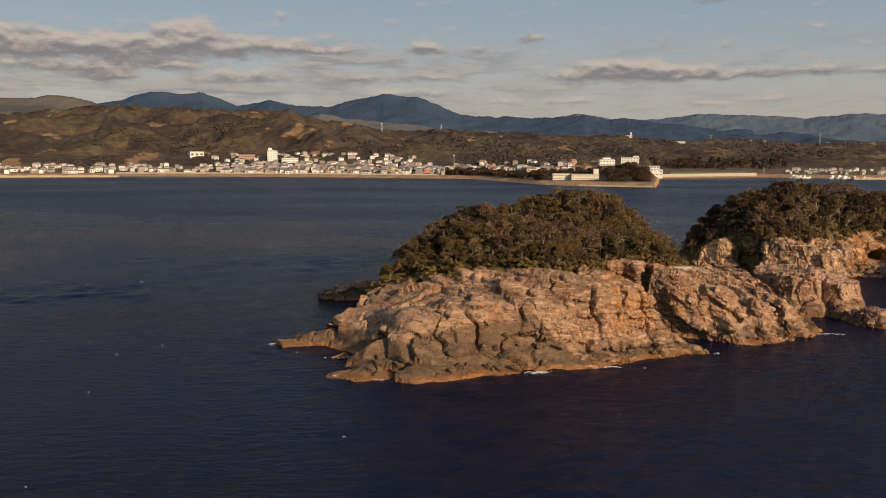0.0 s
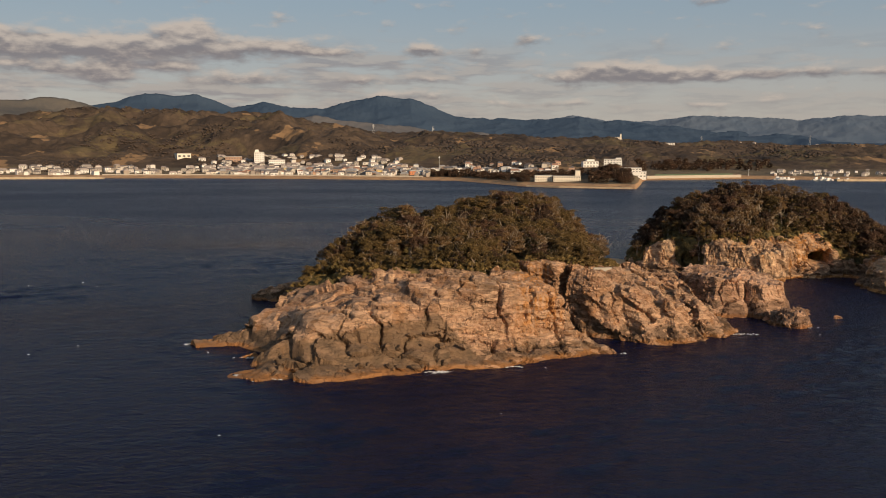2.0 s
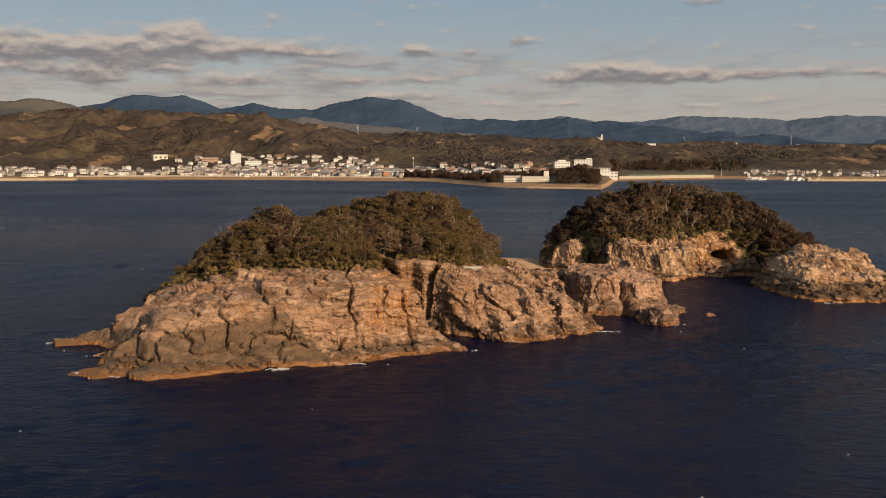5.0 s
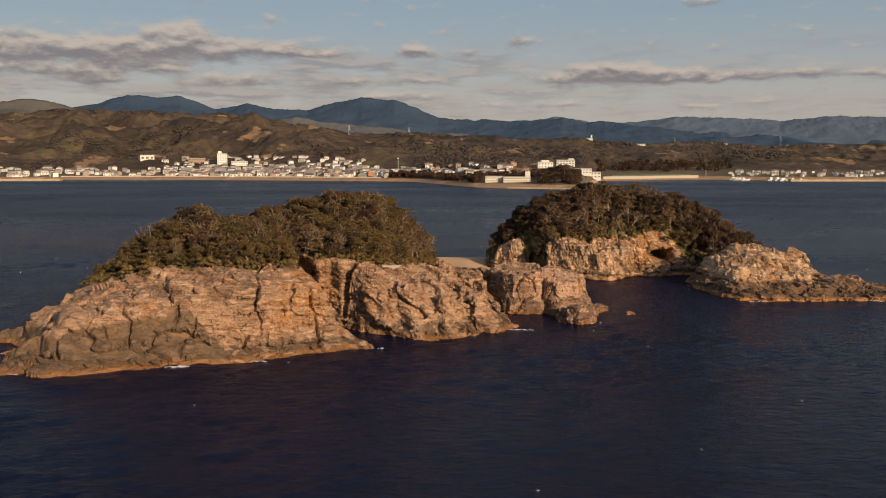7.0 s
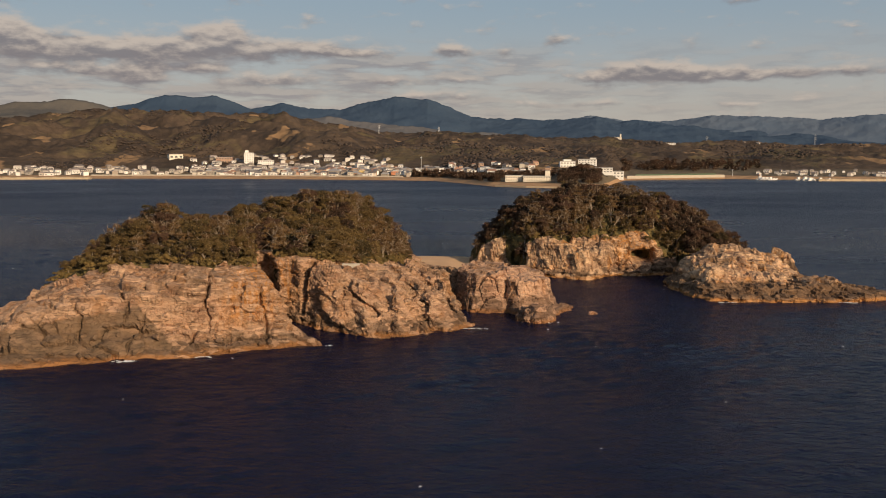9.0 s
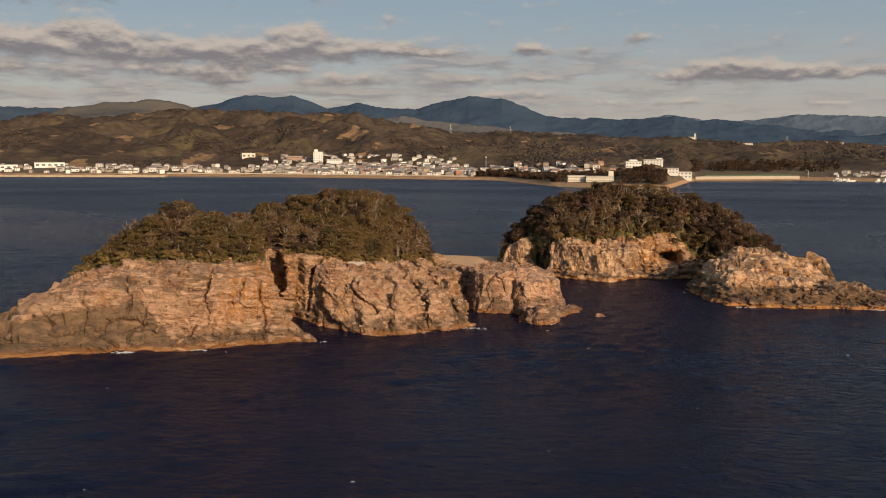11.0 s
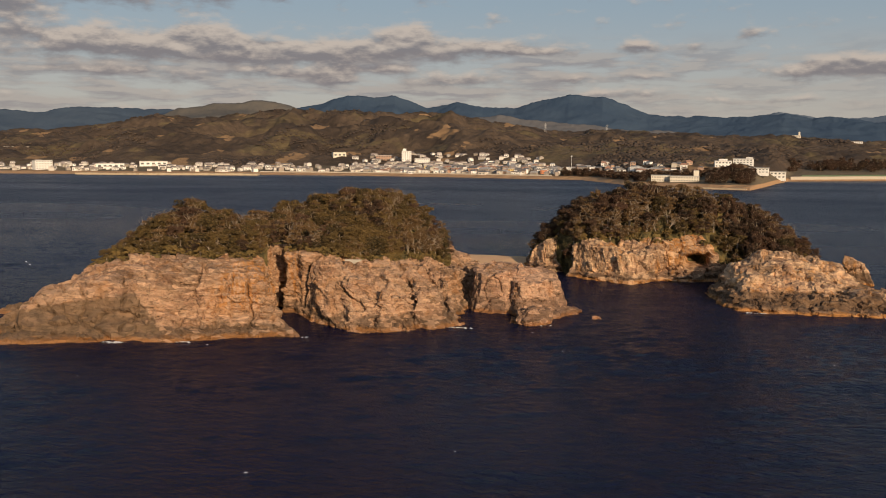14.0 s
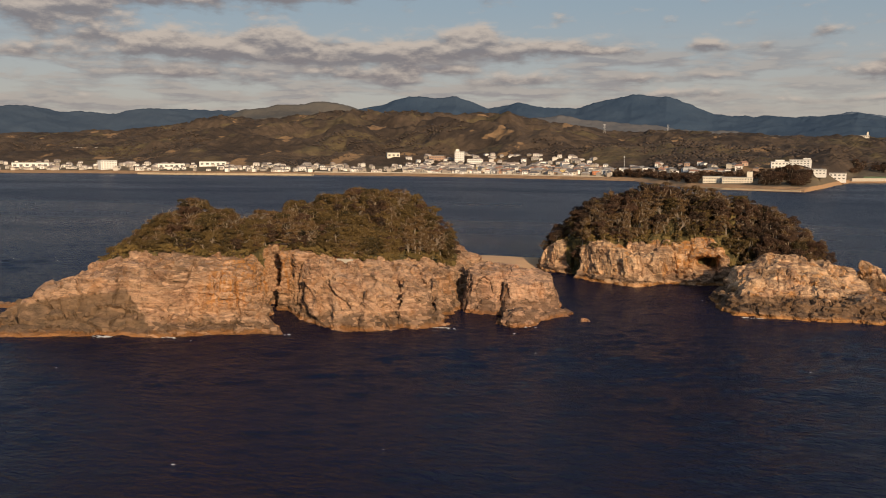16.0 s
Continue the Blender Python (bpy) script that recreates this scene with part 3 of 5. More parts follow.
WEST_STEEP = surface([(10, 140, 1.0), (30, 146, 1.05), (44, 151, 0.75), (-15, 150, 0.7), (-22, 158, 0.6), (35, 170, 8.0), (40, 163, 4.5), (40, 174, 8.0),
                      (57, 160, 1.1), (70, 165, 1.1), (75, 185, 1.8), (78, 220, 1.0), (20, 255, 1.2), (-14, 205, 1.2)])
WEST_WOOD = [(-12.5, 170), (1, 163.3), (12, 159.5), (23, 157.8), (30, 161.5), (33, 176), (43, 178), (51, 178.5), (57, 203), (60.5, 216), (59.5, 236), (45, 252),
             (20, 250), (0, 232), (-11, 205), (-14.5, 180)]
EAST_COAST = [(76.5, 266), (78, 258), (83, 252.2), (88.5, 250.6), (91.0, 249.0), (92.2, 242), (100, 237.2), (110, 232.6), (114, 235.6), (118, 240.2), (128, 242.0),
              (136, 242), (136.5, 237), (130.5, 228), (129.5, 219), (131.5, 208), (134.5, 198.6), (142, 199.2), (149, 197.6), (166, 199.2), (178, 200.2), (190, 204), (183, 211),
              (172, 221), (171, 238), (166, 250), (163, 268), (158, 284), (140, 300), (112, 306), (88, 294), (78, 280)]
EAST_TOP = surface([(84, 254.5, 8.6), (96, 238.5, 8.7), (108.5, 241.5, 9.2), (120, 246, 8.8), (129, 248, 10.4), (137, 248, 5.0), (134, 237, 4.0), (143, 226, 10.4),
                    (151, 229, 9.8), (158, 238, 8.6), (163, 222, 3.0), (166, 212, 4.8), (176, 206, 2.2), (132, 223, 5.9), (140, 205, 2.4), (150, 204, 2.6), (143, 213, 7.2), (152, 214, 6.2), (160, 213, 3.2), (146, 208, 2.5), (79, 270, 4.5), (85, 263, 9.0), (92, 267, 14.5), (104, 270, 20.2), (116, 263, 20.0), (128, 262, 19.2),
                    (137, 260, 17.6), (146, 266, 12.5), (156, 262, 6.5), (112, 290, 12), (162, 246, 4)])
EAST_STEEP = surface([(100, 239, 8.0), (84, 254, 5.0), (110, 236, 5.0), (125, 243, 5.0), (134, 240, 2.4), (133, 220, 1.6), (145, 200, 0.8), (170, 203, 0.8), (165, 240, 1.2), (110, 303, 1.2), (88, 290, 1.4)])
EAST_WOOD = [(75.5, 272), (78, 262), (87, 257), (93, 244), (108, 244.5), (118, 248), (127, 251), (137, 246), (146, 241), (155, 246), (162, 257), (160, 270), (145, 287), (115, 298), (88, 286)]
PROFILE = ([-9, 0, 0.8, 4.5, 6.5, 8.0, 11.5, 15.5, 22, 60], [-6, 0, 0.9, 3.4, 4.6, 7.4, 10.2, 13.6, 16.5, 24])


def ledges(h, q, period, dip):
    """Breaks a slope into risers and treads along gently dipping beds."""
    s = (h + q[:, 0] * dip + fbm(q * 0.10, 3, 15) * 1.1) / period
    f = s - np.floor(s)
    t = np.clip((f - 0.32) / 0.36, 0, 1)
    return h + period * 0.55 * (t * t * (3 - 2 * t) - f)


def gullies(q, along, period, depth, seed):
    """Narrow clefts that run down a slope."""
    c = (q[:, 0] * math.cos(along) + q[:, 1] * math.sin(along)) / period + fbm(q * 0.07, 3, seed) * 0.8
    f = c - np.floor(c)
    return -depth * (0.5 + 0.5 * hash3(np.floor(c), 0 * c, 0 * c, seed)) * np.clip(1 - np.abs(f - 0.5) / 0.17, 0, 1)


def ribs(q, along, period, height, seed):
    """Tilted slabs side by side: gentle towards the east, broken off steeply towards the west."""
    c = (q[:, 0] * math.cos(along) + q[:, 1] * math.sin(along)) / period + fbm(q * 0.045, 3, seed) * 0.55
    f = c - np.floor(c)
    tall = 0.45 + 0.75 * hash3(np.floor(c), 0 * c, 0 * c, seed)
    return height * tall * (np.minimum(f / 0.14, (1 - f) / 0.86) - 0.5)


CLEFT = [(35.4, 169.4), (33.2, 174.0), (31.2, 179.0), (28.6, 186.0)]
NOTCH = [(40.2, 168.6), (42.6, 172.0), (43.6, 176.5)]


def line_distance(q, line):
    best = np.full(len(q), 9e9)
    for a, b in zip(line[:-1], line[1:]):
        a, e = np.array(a), np.array(b) - np.array(a)
        t = np.clip(((q[:, :2] - a) @ e) / (e @ e), 0, 1)
        best = np.minimum(best, np.hypot(*(q[:, :2] - a - t[:, None] * e).T))
    return best


def cleft_distance(q):
    return line_distance(q, CLEFT)


def west_form(h, q):
    folded = np.clip((q[:, 0] - 42) / 5, 0, 1) * np.clip((215 - q[:, 1]) / 10, 0, 1)
    low = np.clip((h - 0.3) / 2.5, 0, 1) * np.clip((11.0 - h) / 4, 0.0, 1)
    bedded = ledges(h, q, 2.3, 0.10)
    slabs = np.clip((4 - q[:, 0]) / 8, 0, 1)
    bedded = bedded * (1 - slabs) + (h + (ribs(q, 0.55, 8.5, 2.4, 23)) * low) * slabs
    out = bedded * (1 - folded) + (h + (ribs(q, 0.42, 5.6, 4.6, 27) + gullies(q, 0.95, 8.5, 0.3, 17)) * low) * folded
    # a sheer slot splits the islet and runs on uphill as a ravine through the trees
    floor = np.interp(q[:, 1], [174, 178, 182, 186], [-1.4, -0.5, 8.0, 16.0])
    wide = 1.0 + 0.3 * fbm(q * 0.3, 2, 29)
    out = np.minimum(out, floor + np.clip(cleft_distance(q) - wide, 0, 9) * 15)
    # and a second, shorter notch parts the red wall from the folded slabs
    floor = np.interp(q[:, 1], [168, 171, 174, 177], [-1.0, 1.0, 6.0, 13.0])
    return np.minimum(out, floor + np.clip(line_distance(q, NOTCH) - 0.5, 0, 9) * 12)


def east_form(h, q):
    low = np.clip((h - 0.5) / 2.5, 0, 1)
    front = np.clip((q[:, 0] - 128) / 5, 0, 1)
    return (h + gullies(q, 0.1, 5.0, 0.7, 18) * low) * (1 - front) + (ledges(h, q, 2.6, -0.04) + gullies(q, 0.35, 7.5, 0.7, 19) * low) * front


def islet_height(coast, top, steep, rough, form):
    def height(p):
        q = np.column_stack([p, np.zeros(len(p))])
        warp = np.column_stack([fbm(q * 0.16, 4, 11), fbm(q * 0.16, 4, 12)]) * 0.9 * rough
        d = inside_distance(p + warp, coast)
        edge = np.interp(d * np.clip(steep(p), 0.5, 8.0), *PROFILE)
        t = top(p) + fbm(q * 0.09, 4, 21) * 0.7
        k = 0.9
        h = -np.log(np.exp(-np.clip(edge, -20, 40) / k) + np.exp(-np.clip(t, -20, 40) / k)) * k
        return np.where(d < 0, np.minimum(h, edge), form(h, q))
    return height


def islet(name, label, coast, top, steep, wood, xs, ys, rock, relief, form, hollows=(), rough=1.0):
    height = islet_height(coast, top, steep, rough, form)
    p, t = grid_mesh(xs, ys, height, relief, -2.5, 0.44)
    for (cx, cy, cz), (rx, rz), depth in hollows:
        near = np.exp(-((p[:, 0] - cx) / rx) ** 4 - ((p[:, 2] - cz) / rz) ** 4 - ((p[:, 1] - cy) / 6) ** 4)
        p[:, 1] += depth * near
    mid = p[t].mean(1)
    green = (inside_distance(mid[:, :2] + fbm(mid * np.array([0.25, 0.25, 0]), 2, 31)[:, None] * 1.0, wood) > 0.4) & (cleft_distance(mid) > 2.2)
    root = tagged(new(name), label, "islet", kind="structure")
    for nm, sel, mt in (("rock_face", ~green, rock), ("scrub_ground", green, SOIL)):
        used, inv = np.unique(t[sel], return_inverse=True)
        mesh_part(nm, mesh_from(nm, p[used], inv.reshape(-1, 3), [mt], None, True, 32), root)
    return height


FISSURES = [  # x, y, heading, half length, width, depth
    (27.5, 150.0, 1.75, 4.5, 0.22, 1.8), (26.1, 143.6, 1.5, 1.6, 0.4, 2.0), (13.0, 146.0, 2.1, 5.0, 0.28, 1.6), (20.5, 151.5, 1.4, 4.0, 0.18, 0.8),
    (6.0, 142.0, 2.2, 5.0, 0.25, 1.4), (33.5, 152.0, 1.7, 3.0, 0.2, 0.9), (38.0, 150.5, 1.9, 4.0, 0.25, 1.3), (17.0, 141.0, 1.3, 3.0, 0.2, 1.0), (-2.0, 146.0, 2.3, 6.0, 0.3, 1.6)]


def fissures(p):
    out = 0
    bend = fbm(p * 0.35, 3, 45) * 0.7
    for x, y, way, reach, wide, deep in FISSURES:
        c, s = math.cos(way), math.sin(way)
        u = -(p[:, 0] - x) * s + (p[:, 1] - y) * c + bend
        v = (p[:, 0] - x) * c + (p[:, 1] - y) * s
        out = out - deep * np.exp(-(u / wide) ** 2) * np.clip(1.3 * (1 - (v / reach) ** 2), 0, 1)
    return out


def strata(p, period, dip, seed):
    """Thin beds: each stands out or lies back a little along the dip."""
    s = (p[:, 2] + p[:, 0] * dip + fbm(p * np.array([0.07, 0.07, 0.2]), 3, seed) * 1.2) / period
    i, f = np.floor(s), s - np.floor(s)
    a, b = (hash3(i + o, 0 * i, 0 * i, seed) for o in (0, 1))
    t = np.clip((f - 0.8) / 0.2, 0, 1)
    return (a * (1 - t) + b * t - 0.5) * 2


def west_relief(p):
    east = np.clip((p[:, 0] - 42) / 5, 0, 1) * np.clip((215 - p[:, 1]) / 10, 0, 1)
    slabs = np.clip((4 - p[:, 0]) / 8, 0, 1)

    def beds(p):
        high = np.clip((p[:, 2] - np.minimum(5.8 + 0.16 * p[:, 0], 25.0 - p[:, 0])) / 1.5, 0.12, 1)
        open_at = np.clip(vnoise(p * 0.12 + 2.2, 46) * 2 + 0.6, 0.15, 1)
        return (chisel(p, (8.5, 7.5, 3.0), Euler((0.12, -0.14, 0.6)), 5, 0.40, 0.7, 0.8) + chisel(p, (3.0, 2.4, 0.7), Euler((0.12, -0.16, 0.25)), 6, 0.2, 0.24, 0.24) * high
                + strata(p, 0.75, 0.12, 47) * 0.24 * open_at * high + fissures(p))

    def slab(p):
        return chisel(p, (10.0, 5.5, 5.5), Euler((0.3, -0.25, 0.3)), 13, 0.35, 1.8, 1.4, 0.06) + chisel(p, (4.4, 2.6, 2.6), Euler((0.2, -0.3, 0.4)), 14, 0.06, 0.12, 0.06) + fissures(p)

    def folds(p):
        return chisel(p, (9.0, 4.6, 2.5), Euler((0.15, -0.70, 0.35)), 7, 0.65, 1.0, 0.4) + chisel(p, (3.0, 1.8, 1.0), Euler((0.15, -0.70, 0.35)), 8, 0.26, 0.4, 0.3)

    return where((1 - slabs) * (1 - east), beds, p) + where(slabs * (1 - east), slab, p) + where(east, folds, p) + fbm(p * 1.1, 3, 41) * 0.1 * (1 - 0.7 * slabs)


def east_relief(p):
    shelf = np.clip((2.8 - p[:, 2]) / 0.6, 0, 1)
    front = np.clip((p[:, 0] - 129) / 4, 0, 1) * np.clip((236 - p[:, 1]) / 6, 0, 1)

    def cliff(p):
        return chisel(p, (4.2, 5.0, 9.0), Euler((0.2, 0.22, 0.25)), 9, 0.6, 0.9, 0.8) + chisel(p, (1.3, 2.0, 4.2), Euler((0.15, 0.3, 0.2)), 10, 0.2, 0.28, 0.3)

    def slope(p):
        return chisel(p, (6.5, 6.0, 7.0), Euler((0.3, 0.35, 0.4)), 33, 0.35, 0.8, 0.3) + chisel(p, (1.4, 2.6, 5.0), Euler((0.2, 0.2, 0.3)), 34, 0.26, 0.3, 0.25)

    def flat(p):
        return chisel(p, (3.6, 3.0, 1.1), Euler((0.05, -0.08, 0.4)), 12, 0.4, 0.5, 0.8)

    return where((1 - front) * (1 - shelf), cliff, p) + where(front * (1 - shelf), slope, p) + where(shelf, flat, p) + fbm(p * 0.9, 3, 43) * 0.14


west_height = islet("islet_west", "rocky islet with pink bedded cliffs and a wooded top", WEST_COAST, WEST_TOP, WEST_STEEP, WEST_WOOD,
                    spaced((-34, 84, 0.40)), spaced((126, 182, 0.40), (182, 212, 0.6), (212, 272, 1.6)), ROCK_WEST, west_relief, west_form)
east_height = islet("islet_east", "rocky islet with ochre fluted cliffs and a wooded top", EAST_COAST, EAST_TOP, EAST_STEEP, EAST_WOOD,
                    spaced((72, 192, 0.38)), spaced((192, 254, 0.38), (254, 312, 1.8)), ROCK_EAST, east_relief, east_form, [((127.8, 243.5, 5.3), (3.3, 1.7), 9.0), ((91.2, 250, 2.5), (1.6, 3.0), 3.0), ((140.6, 240.5, 4.8), (2.2, 1.7), 7.0)])


def lone_rock(name, label, coast, crown, steep, rock, step, seed, amount=1.0):
    """A rock mass of its own that rises out of the sea."""
    c = np.array(coast)
    lo, hi = c.min(0) - 3, c.max(0) + 3
    top = surface(crown)

    def height(p):
        q = np.column_stack([p, np.zeros(len(p))])
        warp = np.column_stack([fbm(q * 0.25, 3, seed), fbm(q * 0.25, 3, seed + 1)]) * 0.7
        edge = np.interp(inside_distance(p + warp, coast) * steep, *PROFILE)
        return np.minimum(edge, top(p) + fbm(q * 0.3, 3, seed + 2) * 0.5)

    def relief(p):
        return amount * chisel(p, (3.6, 3.4, 4.6), Euler((0.1, 0.25, 0.3)), seed, 0.5, 0.7, 0.9) + amount * chisel(p, (1.1, 1.2, 1.6), Euler((0.2, 0.3, 0.1)), seed + 7, 0.2, 0.22, 0.3)

    p, q = grid_mesh(np.arange(lo[0], hi[0], step), np.arange(lo[1], hi[1], step), height, relief, -1.6, 0.5)
    return tagged(new(name, mesh_from(name, p, q, [rock], None, True, 32)), label, "rock")


lone_rock("rock_pillar", "grey-brown fluted rock stack standing in shallow sea", [(74.5, 188), (77, 183.2), (84.5, 182.2), (87.5, 190), (87.0, 203), (77, 207), (72, 198)],
          [(79, 187, 8.3), (82, 190, 8.8), (80, 200, 9.0), (76, 196, 8.2)], 4.5, ROCK_MID, 0.32, 61, 0.7)
lone_rock("rock_pillar", "rounded grey-brown rock stack with vertical joints", [(83.6, 184.6), (87.6, 181.6), (93.6, 183.8), (97.0, 191), (95.5, 200), (88.5, 204), (82.5, 198)],
          [(88, 186, 7.4), (91.5, 189, 7.2), (88, 195, 8.6), (92, 196, 7.6)], 4.5, ROCK_MID, 0.32, 62, 0.55)
lone_rock("reef_rock", "low brown reef of tilted rock at the waterline", [(86.5, 173), (91, 171), (95, 173), (97, 180), (101, 190), (98, 191), (91, 183), (87, 180)],
          [(90, 175, 2.6), (95, 182, 1.7), (100, 190, 0.9)], 2.0, ROCK_MID, 0.3, 64)
lone_rock("skerry", "small wet rock awash in the bay", [(102.6, 182.4), (104.4, 181.3), (106, 182.6), (104.5, 184)], [(104, 182, 0.7), (105.5, 183, 0.3)], 1.6, ROCK_MID, 0.25, 67)
lone_rock("reef_rock", "low ochre reef awash behind the islet", [(-30, 205), (-24, 201.5), (-16, 204), (-13, 212), (-22, 211)], [(-24, 205, 2.4), (-16, 208, 4.4)], 2.0, ROCK_WEST, 0.45, 70)
lone_rock("rock_pillar", "tall brown rock stack behind the low reef", [(165, 246), (170, 243), (174, 247), (172, 253), (166, 252)], [(168, 247, 7.4), (171, 250, 6.4)], 3.2, ROCK_EAST, 0.4, 73)


lone_rock("rock_slab", "smooth ochre rock slab sloping into the sea", [(-30, 157.6), (-25, 155.2), (-19, 154.6), (-12, 157), (-9, 161), (-16, 162.5), (-24, 160.5)], [(-27, 157.5, 0.9), (-18, 158, 2.3), (-11, 160, 4.6)], 1.3, ROCK_WEST, 0.4, 76, 0.4)
lone_rock("rock_slab", "smooth grey-ochre rock slab beside the ledge", [(-21, 153.8), (-14, 150.5), (-7, 151), (-5, 156), (-12, 156)], [(-18, 153, 1.6), (-8, 153.5, 5.2)], 1.4, ROCK_WEST, 0.4, 79, 0.4)
lone_rock("rock_slab", "tilted grey-brown rock slab at the foot of the islet", [(-15.5, 142), (-12, 138.5), (-5, 139.5), (-3, 147), (-11, 147.5)], [(-13, 142, 3.2), (-5, 144, 6.0)], 1.5, ROCK_WEST, 0.4, 82, 0.4)


def sandbar():
    coast = [(44, 282), (52, 262), (62, 255), (70, 244), (78, 236), (82, 238), (78, 250), (78, 262), (84, 280), (74, 283), (60, 284)]

    def height(p):
        d = inside_distance(p, coast)
        return np.clip(d * 0.16, -2, 1.3)

    p, q = grid_mesh(np.arange(38, 92, 1.0), np.arange(228, 292, 1.0), height, lambda v: fbm(v * 0.3, 3, 51) * 0.12, -1.5)
    tagged(new("sandbar", mesh_from("sandbar", p, q, [SAND], smooth=True)), "pale tan sandbar joining the two islets", "beach", kind="structure")


sandbar()

# ---- trees of the islets ----
def tube(points, radii, sides=5):
    pts = [Vector(p) for p in points]
    verts, faces = [], []
    for i, (p, r) in enumerate(zip(pts, radii)):
        way = (pts[min(i + 1, len(pts) - 1)] - pts[max(i - 1, 0)]).normalized()
        u = way.orthogonal().normalized()
        w = way.cross(u)
        for s in range(sides):
            a = 2 * math.pi * s / sides
            verts.append(p + (u * math.cos(a) + w * math.sin(a)) * r)
        if i:
            o = (i - 1) * sides
            faces += [(o + s, o + (s + 1) % sides, o + sides + (s + 1) % sides, o + sides + s) for s in range(sides)]
    return np.array([v[:] for v in verts]), np.array(faces)


def merged(pieces):
    vs, fs, n = [], [], 0
    for v, f in pieces:
        vs.append(v)
        fs.append(f + n)
        n += len(v)
    return np.concatenate(vs), np.concatenate(fs)


def leaf_cloud(rng, centres, radii, count, size):
    """Leaf sprays scattered through clumps, thicker towards the outside of each."""
    c = np.repeat(centres, count, 0)
    r = np.repeat(radii, count)
    d = rng.normal(size=(len(c), 3))
    d /= np.linalg.norm(d, axis=1)[:, None]
    d[:, 2] = np.where(d[:, 2] < -0.35, -d[:, 2], d[:, 2])
    p = c + d * (r * rng.uniform(0.45, 1.08, len(c)) ** 0.6)[:, None] * np.array([1, 1, 0.8])
    n = d + rng.normal(size=d.shape) * 0.55
    n /= np.linalg.norm(n, axis=1)[:, None]
    u = np.cross(n, rng.normal(size=d.shape))
    u /= np.linalg.norm(u, axis=1)[:, None]
    w = np.cross(n, u)
    s = size * rng.uniform(0.6, 1.3, len(c))[:, None]
    verts = np.stack([p + u * s * 0.75, p + w * s * 0.5, p - u * s * 0.75, p - w * s * 0.5 + n * s * 0.2], 1).reshape(-1, 3)
    return verts, np.arange(len(verts)).reshape(-1, 4)


def crown_clumps(rng, h, spread, n, low):
    a = rng.uniform(0, 2 * math.pi, n)
    t = rng.uniform(0, 1, n)
    z = h * (low + (0.88 - low) * t)
    rad = spread * np.sqrt(np.clip(1 - ((t - 0.25) / 0.85) ** 2, 0.05, 1)) * rng.uniform(0.35, 0.95, n)
    return np.stack([np.cos(a) * rad, np.sin(a) * rad, z], 1)


def tree(kind, seed, h, spread, clumps, leaves, size, low, leaf, bark, twigs=0, label=""):
    rng = np.random.default_rng(seed)
    root = tagged(new(kind), label, "tree")
    lean = rng.normal(size=2) * 0.10 * h
    stem = [(0, 0, -0.8), (lean[0] * 0.2, lean[1] * 0.2, h * 0.25), (lean[0] * 0.6, lean[1] * 0.6, h * 0.5), (lean[0], lean[1], h * 0.78)]
    r = 0.028 * h
    wood = [tube(stem, [r * 1.3, r, r * 0.7, r * 0.3], 6)]
    c = crown_clumps(rng, h, spread, clumps, low) + np.array([lean[0], lean[1], 0]) * 0.7
    for p in c[: min(len(c), 9)]:
        s = Vector(stem[1]).lerp(Vector(stem[2]), rng.uniform(0, 1))
        mid = s.lerp(Vector(p), 0.5) + Vector((rng.normal(), rng.normal(), 0.4)) * 0.05 * h
        wood.append(tube([s, mid, p], [r * 0.5, r * 0.33, r * 0.12], 4))
    for i in range(twigs):
        s = Vector(c[i % min(len(c), 9)])
        e = s + Vector(rng.normal(size=3)) * spread * 0.35 + Vector((0, 0, 0.07 * h))
        wood.append(tube([s, s.lerp(e, 0.5) + Vector(rng.normal(size=3)) * 0.04 * h, e], [r * 0.36, r * 0.26, r * 0.12], 3))
    v, f = merged([w for w in wood])
    mesh_part("trunk", mesh_from("trunk", v, f, [bark], smooth=True), root)
    radii = spread * rng.uniform(0.22, 0.40, len(c))
    v, f = leaf_cloud(rng, c, radii, leaves, size)
    mesh_part("crown", mesh_from("crown", v, f, [leaf]), root)
    return root


BROAD = [tree("broadleaf_tree", s, h, w, n, 130, 0.195, 0.13, LEAF, BARK_PALE, 9, "olive-green evergreen tree with a dense rounded crown on the islet")
         for s, h, w, n in ((1, 6.0, 2.7, 27), (2, 5.4, 2.4, 24), (3, 6.6, 2.9, 29), (4, 5.0, 2.6, 24), (5, 5.6, 2.2, 24))]
DUSKY = [tree("evergreen_oak", s, h, w, n, 130, 0.20, 0.12, LEAF_DARK, BARK_PALE, 9, "dark brown-green evergreen tree with pale limbs on the islet")
         for s, h, w, n in ((41, 6.2, 2.7, 27), (42, 5.2, 2.4, 24), (43, 6.8, 2.9, 29), (44, 5.6, 2.3, 24))]
DRY = [tree("windblown_tree" if s < 13 else "brushwood_tree", s, h, w, n, 76, 0.21, 0.18, LEAF_DRY, BARK_PALE, t, "thin brown windblown tree with bare pale branches" if s < 13 else "bushy brown tree with bare twigs on top")
       for s, h, w, n, t in ((11, 6.0, 2.1, 15, 34), (12, 5.2, 2.0, 13, 42), (13, 6.6, 2.2, 15, 40), (14, 4.6, 1.9, 12, 30))]
SHRUB = [tree("shrub", s, h, w, n, 60, 0.22, 0.12, SCRUB, BARK, 0, "low yellow-brown coastal shrub at the cliff edge")
         for s, h, w, n in ((21, 1.6, 1.2, 9), (22, 1.2, 1.0, 8), (23, 2.0, 1.3, 10))]


